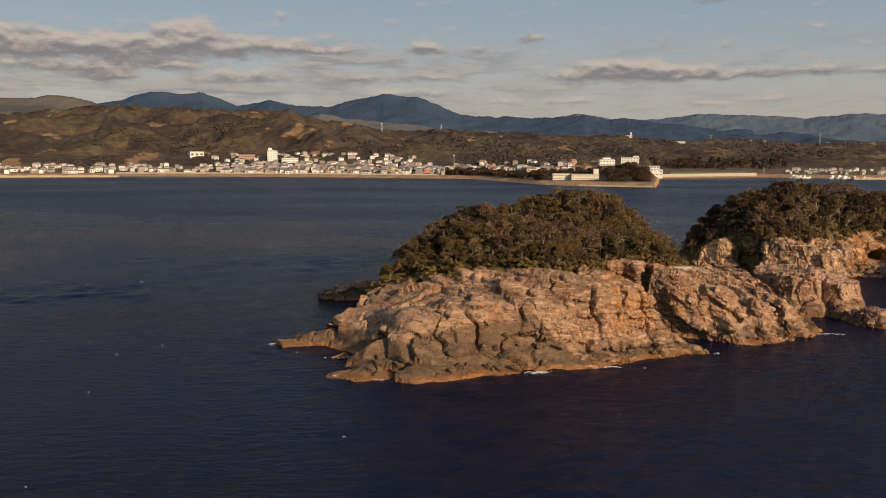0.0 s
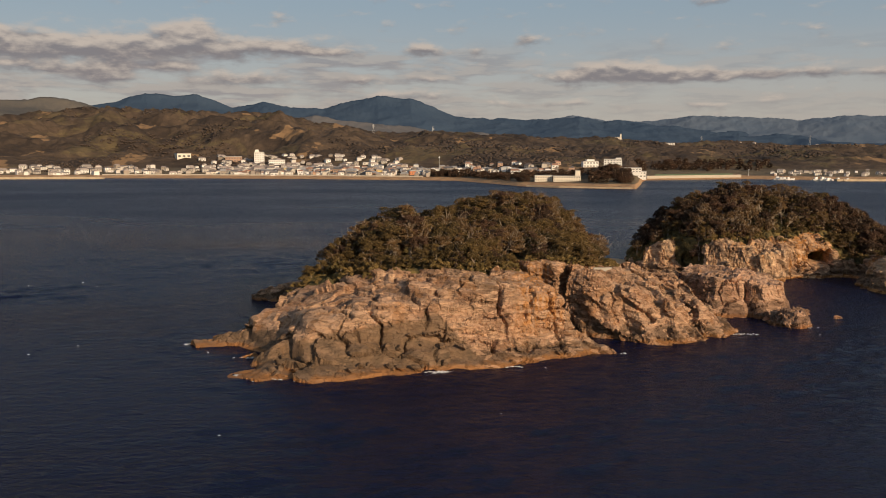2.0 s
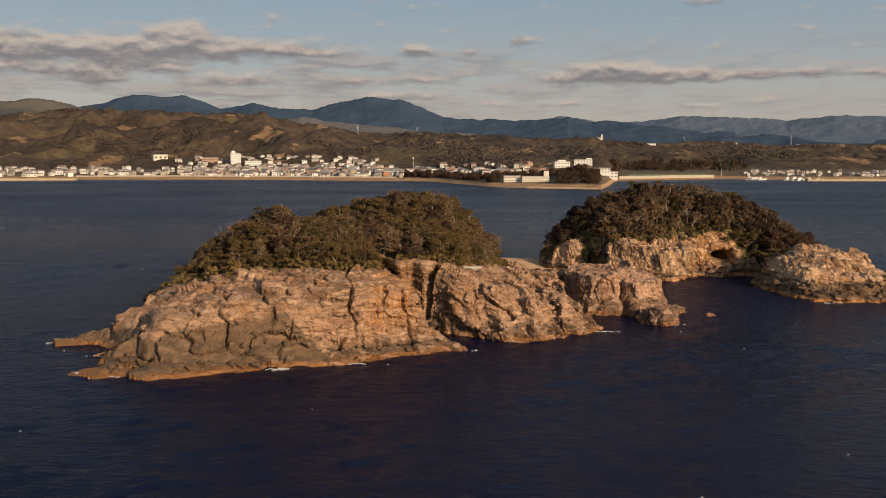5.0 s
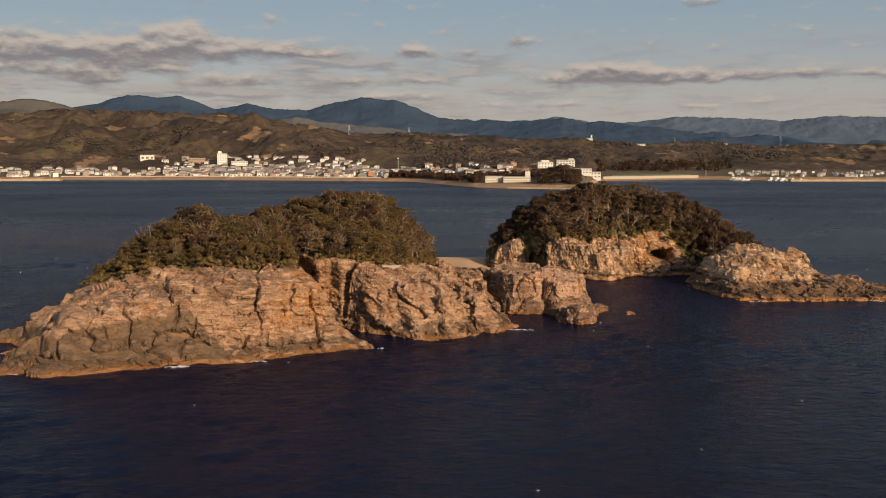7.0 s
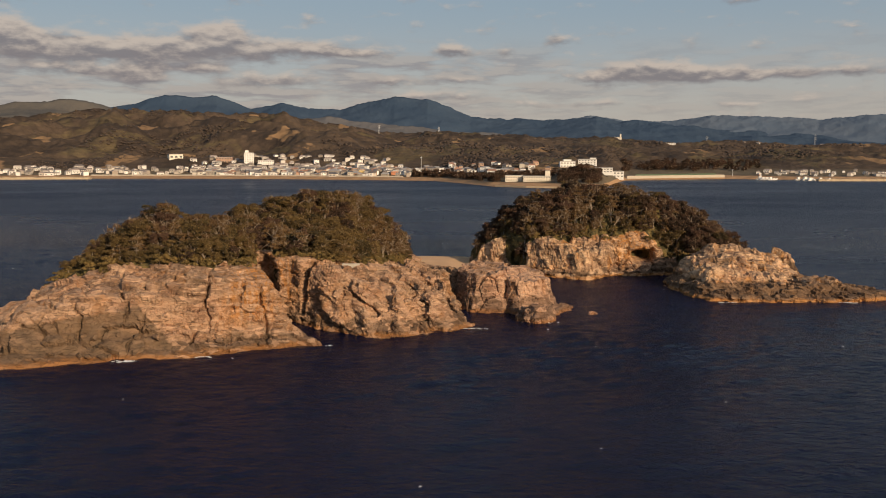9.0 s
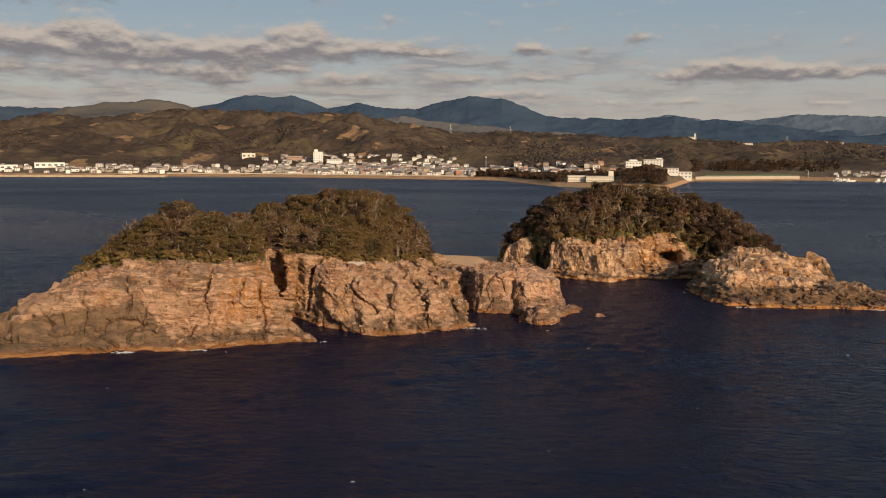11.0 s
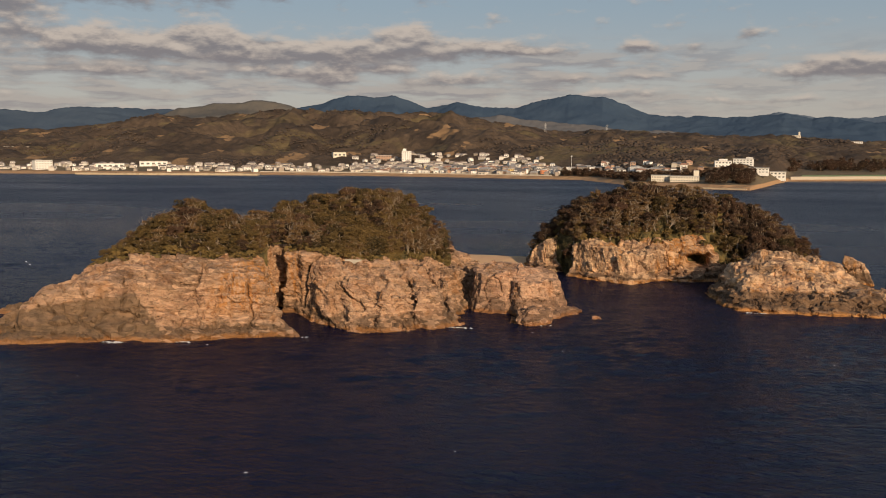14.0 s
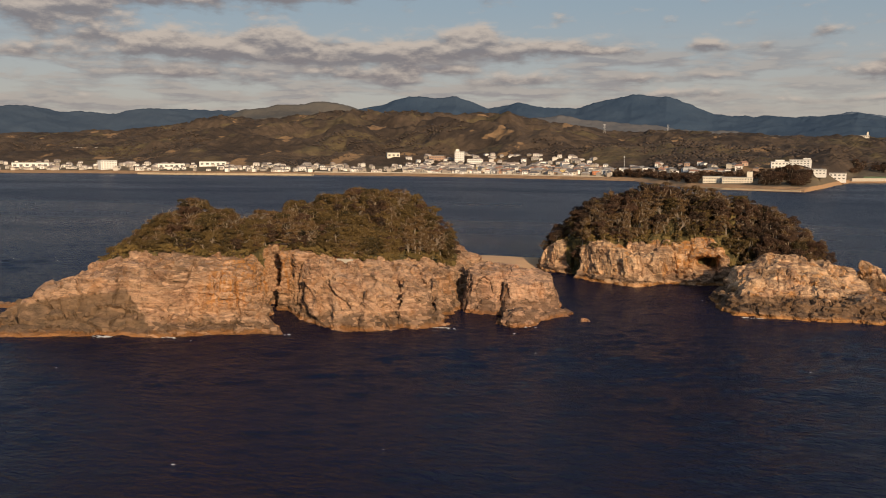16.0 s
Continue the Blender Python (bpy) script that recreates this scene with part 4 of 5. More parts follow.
def bare_snag(seed, h):
    """A leafless dead tree, bleached pale."""
    rng = np.random.default_rng(seed)
    root = tagged(new("dead_tree"), "bleached leafless dead tree with forked branches", "tree")
    wood = [tube([(0, 0, -0.5), (0.1, 0, h * 0.4), (0.2 * rng.normal(), 0.2, h * 0.7)], [0.16, 0.12, 0.07], 5)]
    for i in range(11):
        s = Vector((0.1, 0.05, h * rng.uniform(0.3, 0.7)))
        e = s + Vector((rng.normal() * 1.1, rng.normal() * 1.1, rng.uniform(0.8, 2.0)))
        wood.append(tube([s, s.lerp(e, 0.5) + Vector(rng.normal(size=3)) * 0.15, e], [0.08, 0.06, 0.025], 4))
    v, f = merged(wood)
    mesh_part("trunk", mesh_from("trunk", v, f, [BARK_PALE], smooth=True), root)
    return root


SNAG = [bare_snag(31, 5.4), bare_snag(32, 4.6)]


def plant(models, wood, height, step, seed, group, shrub_rim, dry_share, deep, rim_size):
    """Trees on a jittered plan over the wooded top, shrubs along its rim."""
    rng = np.random.default_rng(seed)
    w = np.array(wood)
    lo, hi = w.min(0), w.max(0)
    spots = np.array([(x + rng.uniform(-0.4, 0.4) * step, y + rng.uniform(-0.4, 0.4) * step)
                      for x in np.arange(lo[0] - 2, hi[0] + 2, step) for y in np.arange(lo[1] - 2, hi[1] + 2, step)])
    d = inside_distance(spots, wood)
    z = height(spots)
    share = fbm(np.column_stack([spots * 0.07, spots[:, :1] * 0]), 3, seed)
    for (x, y), di, zi, sh in zip(spots, d, z, share):
        if zi < 2.5 or di < 0.6 or y > deep or (y < 200 and x < 45 and float(cleft_distance(np.array([[x, y]]))[0]) < 1.8):
            continue
        size = np.clip(rim_size(x) + di * 0.062, 0.36, 1.02) * rng.uniform(0.82, 1.14)
        pick = rng.uniform()
        if pick > 0.985:
            model = SNAG[rng.integers(len(SNAG))]
        elif pick + sh * 0.35 < dry_share and size > 0.55:
            model = DRY[rng.integers(len(DRY))]
        else:
            model = models[rng.integers(len(models))]
        ob = copy_thing(model, pose(x, y, zi - 0.2, 0, 0, rng.uniform(0, 360)))
        ob.scale = (size * rng.uniform(1.05, 1.4), size * rng.uniform(1.05, 1.4), size)
        tagged(ob, group=group)
    rim = spots[(d > -shrub_rim) & (d < 4.5) & (z > 4.0) & (spots[:, 1] < deep - 20)]
    rim = rim[cleft_distance(rim) > 2.6]
    rim = np.concatenate([rim, rim + rng.uniform(-1.5, 1.5, rim.shape)])
    rim = rim[rng.uniform(size=len(rim)) < 0.85]
    for (x, y), zi in zip(rim, height(rim)):
        ob = copy_thing(SHRUB[rng.integers(len(SHRUB))], pose(x, y, zi - 0.1, 0, 0, rng.uniform(0, 360)))
        s = rng.uniform(0.5, 1.4)
        ob.scale = (s, s, s * rng.uniform(0.7, 1.1))
        tagged(ob, group="shrubs along the cliff edge")


plant(BROAD * 3 + DUSKY, WEST_WOOD, west_height, 3.05, 5, "trees on the western islet", 1.4, 0.5, 238, lambda x: 0.30 if x < 0 else 0.42 if x < 44 else 0.72)
plant(DUSKY * 6 + BROAD, EAST_WOOD, east_height, 3.15, 6, "trees on the eastern islet", 0.9, 0.48, 284, lambda x: 0.6)


# ---- the mainland ----
HUB = np.array([66.0, -3.0])
SHORE = ([-56, -43.9, -31.8, -18.3, -6.5, -2.0, 2.2, 4.6, 8.8, 9.5, 10.1, 10.8, 17.2, 22.6, 27.4, 40],
         [1480, 1388, 1221, 1128, 1034, 1007, 850, 824, 808, 806, 930, 1040, 1130, 1123, 1167, 1250])
CREST = ([-56, -47, -43, -38, -34.3, -31.4, -29, -25.5, -23.4, -20.8, -17.4, -14, -12, -9.5, -6.5, -2.7, 1.1, 5, 8.7, 16, 26, 40],
         [0.4, 0.6, 0.7, 0.95, 1.35, 1.75, 1.55, 1.8, 2.1, 2.0, 1.9, 2.05, 2.0, 1.45, 1.2, 0.95, 0.7, 0.45, 0.35, 0.15, 0.0, 0.0])


def land_height(az, r):
    """Ground of the mainland at an azimuth (degrees) and distance from the hub: beach, coastal plain, wooded hills."""
    inland = r - np.interp(az, *SHORE)
    p = np.stack([np.sin(np.radians(az)) * r, np.cos(np.radians(az)) * r, 0 * r], -1).reshape(-1, 3)
    far = np.interp(az, [-50, -5, 8, 28], [2500, 2450, 2000, 1750])
    crest = 37 + far * np.tan(np.radians(np.interp(az, *CREST)))
    plain = np.interp(inland, [-30, 0, 16, 40, 100, 200, 400], [-3, 0, 2.8, 4.0, 8, 15, 20])
    t = np.clip((inland - 150) / (far - 1150), 0, 1.2)
    ridge = (1 - np.abs(fbm(p * 0.0042, 4, 81, 0.5).reshape(az.shape))) - 0.55
    lumps = fbm(p * 0.010, 4, 84).reshape(az.shape)
    spurs = (0.45 - np.abs(fbm(p * np.array([0.0085, 0.0055, 0]), 3, 86))).reshape(az.shape)
    rise = np.clip(inland - 130, 0, 260) / 260
    tall = np.clip((crest - 45) / 100, 0.12, 1)
    hills = rise * (6 + 16 * tall + (4 + 8 * tall) * lumps + 14 * ridge * tall) + spurs * 27 * tall * np.clip((inland - 150) / 200, 0, 1) * np.clip(1.5 - 1.4 * t, 0.15, 1) + (crest - 16 - 26 * tall) * np.clip(t, 0, 1) ** 1.5 * (1 - 0.5 * np.clip(t - 1, 0, 1)) + ridge * 170 * tall * np.clip(t * 1.4, 0, 1) * np.clip(1.6 - 1.5 * t, 0.12, 1)
    hills = np.where(t > 1, hills * np.clip(1 - (t - 1) * 1.5, 0.5, 1), hills)
    mound = 13 * np.exp(-((az - 8.3) / 1.5) ** 2 - ((r - 915) / 45) ** 2) * (r > 830)
    return plain + np.maximum(hills, 0) + mound


def polar(az, r):
    return HUB[0] + math.sin(radians(az)) * r, HUB[1] + math.cos(radians(az)) * r


def ground_at(az, r):
    return float(land_height(np.array([float(az)]), np.array([float(r)]))[0])


def build_land():
    az = np.linspace(-54, 38, 620)
    run = np.concatenate([np.arange(-30, 60, 4.0), np.arange(60, 500, 6.0), np.arange(500, 2300, 11.0)])
    A, S = np.meshgrid(az, run)
    R = np.interp(A, *SHORE) + S
    Z = land_height(A, R)
    rise = np.clip((S - 150) / 100, 0, 1)
    p = np.stack([HUB[0] + np.sin(np.radians(A)) * R, HUB[1] + np.cos(np.radians(A)) * R, Z], -1).reshape(-1, 3)
    p[:, 2] += (np.abs(fbm(p * np.array([0.055, 0.055, 0]), 2, 89)) * 5.0 + np.abs(fbm(p * np.array([0.11, 0.11, 0]), 2, 88)) * 1.2) * rise.ravel()
    h, w = A.shape
    i = np.arange(h * w).reshape(h, w)
    q = np.stack([i[:-1, :-1], i[:-1, 1:], i[1:, 1:], i[1:, :-1]], -1).reshape(-1, 4)
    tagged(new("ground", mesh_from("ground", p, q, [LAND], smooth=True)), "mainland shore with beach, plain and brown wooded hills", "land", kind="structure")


build_land()


def build_woods():
    """Far woodland canopy: thousands of small rounded tree tops, one mass."""
    rng = np.random.default_rng(9)
    turn = np.arange(6) * math.pi / 3
    bv = np.concatenate([np.column_stack([np.cos(turn + o) * r, np.sin(turn + o) * r, np.full(6, z)]) for r, z, o in ((0.85, -0.6, 0.0), (1.0, 0.25, 0.5), (0.6, 0.85, 1.0))] + [np.array([[0, 0, 1.05]])])
    bf = np.array([(o + a, o + (a + 1) % 6, o + 6 + a) for o in (0, 6) for a in range(6)] + [(o + (a + 1) % 6, o + 6 + (a + 1) % 6, o + 6 + a) for o in (0, 6) for a in range(6)] + [(12 + a, 12 + (a + 1) % 6, 18) for a in range(6)])
    n = 36000
    az = rng.uniform(-50, 34, n)
    s = 75 + 1150 * rng.uniform(0, 1, n) ** 1.5
    r = np.interp(az, *SHORE) + s
    x, y = HUB[0] + np.sin(np.radians(az)) * r, HUB[1] + np.cos(np.radians(az)) * r
    q = np.column_stack([x, y, 0 * x])
    keep = (fbm(q * 0.0075, 3, 91) > 0.0) & ((s > 190) | (fbm(q * 0.012, 2, 92) > -0.05))
    az, r, x, y, s = az[keep], r[keep], x[keep], y[keep], s[keep]
    z = land_height(az, r)
    size = rng.uniform(1.3, 2.9, len(x)) * np.interp(s, [75, 200, 400], [0.7, 0.85, 1.2])
    v = bv[None] * (1 + rng.uniform(-0.2, 0.2, (len(x), len(bv), 3)))
    v = v * np.stack([size, size, size * rng.uniform(0.35, 0.6, len(x))], 1)[:, None, :] + np.stack([x, y, z + size * 0.25 + np.clip((s - 150) / 60, 0, 2.0)], 1)[:, None, :]
    f = bf[None] + (np.arange(len(x)) * len(bv))[:, None, None]
    me = mesh_from("far_woods", v.reshape(-1, 3), f.reshape(-1, 3), [WOODS], smooth=True)
    tagged(new("far_woods", me), "dark brown-green woodland covering the hills behind the town", "woods", kind="stuff")


build_woods()


def mountain(name, label, line, near, far, base, material, seed, rough):
    """A mountain range as a relief from its foot (near) to its crest line (far); line: azimuths and crest elevations."""
    a0, a1 = line[0][0], line[0][-1]
    az = np.linspace(a0, a1, int((a1 - a0) * 18))
    t = np.linspace(0, 1.25, 60)
    A, T = np.meshgrid(az, t)
    R = near + (far - near) * T
    p = np.stack([np.sin(np.radians(A)) * R, np.cos(np.radians(A)) * R, 0 * A], -1).reshape(-1, 3)
    ridge = (0.5 - np.abs(fbm(p * 0.0022, 4, seed))).reshape(A.shape)
    crest = 37 + far * np.tan(np.radians(np.interp(A, *line))) + (fbm(p * 0.012, 4, seed + 5, 0.65) * 5.5).reshape(A.shape)
    lift = np.where(T < 1, T ** 1.2, np.clip(1 - (T - 1) * 2.4, 0, 1))
    Z = base + (crest - base) * lift + ridge * rough * np.clip(4 * T * (1 - T), 0, 1)
    v = np.stack([HUB[0] + np.sin(np.radians(A)) * R, HUB[1] + np.cos(np.radians(A)) * R, Z], -1).reshape(-1, 3)
    h, w = A.shape
    i = np.arange(h * w).reshape(h, w)
    q = np.stack([i[:-1, :-1], i[:-1, 1:], i[1:, 1:], i[1:, :-1]], -1).reshape(-1, 4)
    tagged(new(name, mesh_from(name, v, q, [material], smooth=True)), label, "mountain", kind="structure")


# far ranges: their blue and grey is haze held in the materials
mountain("backdrop_mountain", "mountain range far inland, coloured pale haze blue", ([5, 8, 11, 13.5, 15.6, 18.7, 22, 24.7, 27.3, 31, 38], [1.7, 2.25, 1.75, 1.86, 2.2, 2.07, 1.86, 2.16, 1.98, 1.8, 1.6]), 3900, 4560, 20, MOUNT_PALE_HAZE, 101, 22)
mountain("backdrop_mountain", "forested mountain with rounded summits, coloured dark haze blue",
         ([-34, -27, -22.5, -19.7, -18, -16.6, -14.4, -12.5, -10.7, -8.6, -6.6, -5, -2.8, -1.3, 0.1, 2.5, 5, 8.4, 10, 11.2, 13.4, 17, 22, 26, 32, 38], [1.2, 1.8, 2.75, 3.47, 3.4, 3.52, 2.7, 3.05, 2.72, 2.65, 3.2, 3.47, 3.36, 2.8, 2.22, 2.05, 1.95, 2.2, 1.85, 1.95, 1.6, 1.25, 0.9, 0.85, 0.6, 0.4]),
         3500, 4300, 20, MOUNT_BLUE_HAZE, 103, 34)
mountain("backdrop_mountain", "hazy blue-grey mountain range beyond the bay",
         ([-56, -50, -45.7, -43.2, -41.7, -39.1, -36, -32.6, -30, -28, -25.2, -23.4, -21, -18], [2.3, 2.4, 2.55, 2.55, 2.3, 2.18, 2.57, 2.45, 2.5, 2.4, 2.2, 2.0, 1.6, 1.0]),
         3500, 4150, 20, MOUNT_MID_HAZE, 105, 30)
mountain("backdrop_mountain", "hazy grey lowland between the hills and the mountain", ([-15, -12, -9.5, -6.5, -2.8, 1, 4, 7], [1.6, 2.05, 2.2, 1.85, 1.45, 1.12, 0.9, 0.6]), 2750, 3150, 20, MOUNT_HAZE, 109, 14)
mountain("backdrop_mountain", "bare brown hill, greyed for haze, in front of the blue range", ([-33, -30.5, -28, -26.5, -25.2, -24.3, -22.8, -20.5, -17], [1.4, 2.45, 2.85, 2.95, 3.08, 2.95, 2.6, 2.2, 1.2]), 2900, 3500, 20, MOUNT_BROWN_HAZE, 107, 60)


# ---- the town on the far shore ----
def house(kind, w, d, h, roof_h, label, windows):
    """A small house: walls, a pitched roof with eaves, and its windows. The front faces -y."""
    root = tagged(new(kind), label, "house", "houses of the seaside town")
    bm = bmesh.new()
    box(bm, (-w / 2, -d / 2, -1.5), (w / 2, d / 2, h))
    part("wall", bm, WALL, root)
    bm = bmesh.new()
    o = 0.5
    v = [bm.verts.new(c) for c in ((-w / 2 - o, -d / 2 - o, h), (w / 2 + o, -d / 2 - o, h), (w / 2 + o, d / 2 + o, h), (-w / 2 - o, d / 2 + o, h),
                                   (-w / 2 + roof_h * 0.5, 0, h + roof_h), (w / 2 - roof_h * 0.5, 0, h + roof_h))]
    for f in ((0, 1, 5, 4), (2, 3, 4, 5), (1, 2, 5), (3, 0, 4), (3, 2, 1, 0)):
        bm.faces.new([v[i] for i in f])
    part("roof", bm, ROOF, root)
    for x, z, ww, wh in windows:
        bm = bmesh.new()
        box(bm, (x - ww / 2, -d / 2 - 0.04, z), (x + ww / 2, -d / 2 + 0.1, z + wh))
        part("window", bm, DARK_GLASS, root)
    return root


HOUSES = [house("house", 9, 8, 5.8, 2.2, "two-storey house with pale walls and a dark tiled roof", [(-2.4, 3.6, 2.0, 1.2), (2.2, 3.6, 2.2, 1.2), (-2, 0.8, 2.6, 1.6)]),
          house("house", 12, 8, 4.0, 2.4, "low wide house with a grey tiled roof", [(-3, 1.0, 3, 1.6), (2.8, 1.0, 3, 1.6)]),
          house("house", 8, 7, 6.2, 1.8, "narrow two-storey house near the beach", [(-1.8, 3.9, 1.8, 1.3), (1.8, 3.9, 1.8, 1.3), (0, 0.9, 3, 1.7)]),
          house("house", 14, 9, 6.0, 2.6, "large pale house with a hipped roof", [(-4, 3.6, 2.4, 1.3), (0, 3.6, 2.4, 1.3), (4, 3.6, 2.4, 1.3), (-3, 0.8, 3, 1.6), (3, 0.8, 3, 1.6)]),
          house("shed", 17, 10, 4.4, 1.4, "long low shed with a pale sheet roof", [(-5, 1.2, 3, 1.6), (5, 1.2, 3, 1.6)])]


def block_building(name, label, az, r, turn, w, d, h, floors, bays, wall, tower=None, roof=None, base=None):
    """A flat-roofed building with rows of windows. turn: degrees off facing the sea."""
    x, y = polar(az, r)
    z = ground_at(az, r) if base is None else base
    root = tagged(new(name), label, "building")
    root.matrix_world = pose(x, y, z, 0, 0, -az + turn)
    bm = bmesh.new()
    box(bm, (-w / 2, 0, -2.5), (w / 2, d, h))
    part("wall", bm, wall, root)
    bm = bmesh.new()
    box(bm, (-w / 2 - 0.3, -0.3, h), (w / 2 + 0.3, d + 0.3, h + 0.7))
    part("roof", bm, roof or ROOF_FLAT, root)
    step, fh = w / bays, h / floors
    for f in range(floors):
        for b in range(bays):
            bm = bmesh.new()
            cx = -w / 2 + (b + 0.5) * step
            box(bm, (cx - step * 0.26, -0.05, f * fh + fh * 0.38), (cx + step * 0.26, 0.15, f * fh + fh * 0.74))
            part("window", bm, DARK_GLASS, root)
    if tower:
        tx, tw, th = tower
        bm = bmesh.new()
        box(bm, (tx - tw / 2, d * 0.2, h + 0.7), (tx + tw / 2, d * 0.8, h + th))
        part("stair_tower", bm, wall, root)
    return root


def town():
    """The nearest 300 houses are things of their own; the rest of the town is one joined mass."""
    rng = np.random.default_rng(17)
    spots = []
    for az0, az1, s0, s1, n in ((-53, -8, 28, 135, 360), (-17, -3.6, 26, 120, 175), (-18, -5, 90, 230, 150), (-9, 1.0, 90, 150, 60), (19, 28.5, 36, 100, 70), (-1, 6, 120, 190, 40), (-53, -36, 110, 170, 40), (12, 33, 800, 1150, 60)):
        for i in range(n):
            az, s = rng.uniform(az0, az1), s0 + (s1 - s0) * rng.uniform() ** 1.2
            spots.append((az, float(np.interp(az, *SHORE)) + s))
    spots.sort(key=lambda v: v[1])
    rest = []
    for i, (az, r) in enumerate(spots):
        x, y = polar(az, r)
        m = HOUSES[rng.choice(len(HOUSES), p=[0.34, 0.2, 0.22, 0.16, 0.08])]
        k = rng.uniform(0.52, 0.84) * (0.75 if az > 15 else 1.0)
        turn = -az + rng.normal() * 18 + (90 if rng.uniform() < 0.3 else 0)
        if i < 300:
            ob = copy_thing(m, pose(x, y, ground_at(az, r), 0, 0, turn))
            ob.scale = (k, k, k * rng.uniform(0.9, 1.15))
        else:
            rest.append((m, pose(x, y, ground_at(az, r), 0, 0, turn) @ Matrix.Scale(k, 4)))
    vs, fs, ms, n = [], [], [], 0
    for m, t in rest:
        for c in m.children:
            me = c.data
            me.calc_loop_triangles()
            v = np.array([t @ p.co for p in me.vertices])
            f = np.array([q.vertices[:] for q in me.loop_triangles])
            vs.append(v)
            fs.append(f + n)
            ms += [{"wall": 0, "roof": 1}.get(c.name.split(".")[0], 2)] * len(f)
            n += len(v)
    me = mesh_from("far_houses", np.concatenate(vs), np.concatenate(fs), [HOUSE_PALE, ROOF_DARK, DARK_GLASS], ms)
    tagged(new("far_houses", me), "crowded pale houses with dark roofs behind the beach", "houses", kind="stuff")


town()

# hotels, schools and halls that stand out of the town
block_building("hotel", "tall white hotel with a stair tower above the town", -14.3, 1262, 0, 14, 13, 17, 6, 4, WHITE, (-3, 5, 4))
block_building("hotel_wing", "white hotel wing with rows of windows above the houses", -13.2, 1248, 0, 22.6, 13.6, 6.8, 2, 7, WHITE)
block_building("apartment_house", "cream apartment house with a yellow front", -12.6, 1166, 0, 12.9, 12.9, 4.8, 2, 5, YELLOW)
block_building("hall", "cream hall with a broad pale roof on the slope", -18.9, 1318, 12, 20, 15, 8, 1, 3, CREAM)
block_building("guest_house", "brown guest house on the slope beside the hotel", -15.9, 1285, -6, 23, 13, 8, 2, 6, BRICK_RED)
block_building("shop_house", "orange two-storey shop house at the beach", -4.6, 1075, 0, 8, 7, 4.6, 2, 3, ORANGE)
block_building("shop_house", "yellow three-storey house at the beach", -6.8, 1085, 0, 8, 7, 6, 3, 3, YELLOW)
block_building("school", "long cream two-storey school building on the promontory", 3.6, 876, 1, 17.5, 9.3, 5.8, 2, 7, CREAM)
block_building("school_wing", "cream school wing with a row of windows", 5.15, 869, 1, 27.5, 9.2, 5.0, 2, 11, CREAM, (11, 5, 6))
block_building("inn", "white gabled inn on the wooded promontory", 7.1, 990, 8, 17.5, 13.1, 7.1, 2, 5, WHITE, (0, 9, 2.5))
block_building("inn_tower", "tall white inn tower with balconies", 8.4, 945, -4, 19.4, 11.0, 7.0, 3, 6, WHITE, (6, 6, 2))
block_building("inn_annex", "low white annex of the inn", 9.5, 895, 0, 19.2, 9.6, 4.8, 2, 6, WHITE)
block_building("bath_house", "white bath house beside the inner beach", 10.3, 1005, 0, 16.3, 10.2, 7.1, 2, 4, WHITE)
block_building("warehouse", "long white warehouse behind the beach", -42.2, 1430, 0, 52, 24, 8, 1, 6, WHITE)
block_building("apartment_house", "white apartment house with a shaded flank", -37.5, 1350, 20, 24, 14, 13, 4, 6, WHITE)
block_building("warehouse", "pale low warehouse in the town", -33.6, 1320, 0, 38, 20, 7, 1, 5, WHITE)
block_building("factory", "white factory hall at the hill foot", -31.0, 1330, 0, 40, 18, 7, 1, 5, WHITE)
block_building("terrace", "long white terrace of flats above the town", -39.0, 1691, 0, 60, 11.1, 3.4, 1, 14, CREAM)
block_building("resort", "white resort block on the far hill", 10.0, 1765, 0, 19, 10, 6.5, 2, 6, CREAM, (7, 3, 7))
block_building("resort", "white resort block on the far hill", 13.4, 1799, 0, 20.3, 9.4, 3.9, 2, 6, WHITE)


def mast(az, r, h, label, lattice):
    x, y = polar(az, r)
    root = tagged(new("pylon" if lattice else "mast"), label, "mast")
    root.matrix_world = pose(x, y, ground_at(az, r), 0, 0, -az)
    w = 0.07 * h if lattice else 0.35
    if lattice:
        for sx in (-1, 1):
            for sy in (-1, 1):
                v, f = tube([(sx * w, sy * w, -2), (sx * w * 0.25, sy * w * 0.25, h)], [0.35, 0.25], 4)
                mesh_part("leg", mesh_from("leg", v, f, [STEEL]), root)
        for z in (0.62, 0.76, 0.90):
            bm = bmesh.new()
            box(bm, (-w * 1.6, -0.25, z * h), (w * 1.6, 0.25, z * h + 0.5))
            part("cross_arm", bm, STEEL, root)
    else:
        v, f = tube([(0, 0, -1), (0, 0, h * 0.5), (0, 0, h)], [0.36, 0.3, 0.2], 8)
        mesh_part("pole", mesh_from("pole", v, f, [STEEL], smooth=True), root)
        bm = bmesh.new()
        box(bm, (-1.0, -1.0, h * 0.9), (1.0, 1.0, h * 0.97))
        part("antenna", bm, STEEL, root)


mast(-2.8, 1085, 22, "slim white mast behind the beach", False)
mast(17.5, 1150, 9, "white harbour mast on the quay", False)
for az, r in ((-11.3, 2250), (-5.9, 2200), (-1.9, 2250), (15.6, 2100), (22.0, 2000)):
    mast(az, r, 26, "grey steel power pylon on the hill", True)


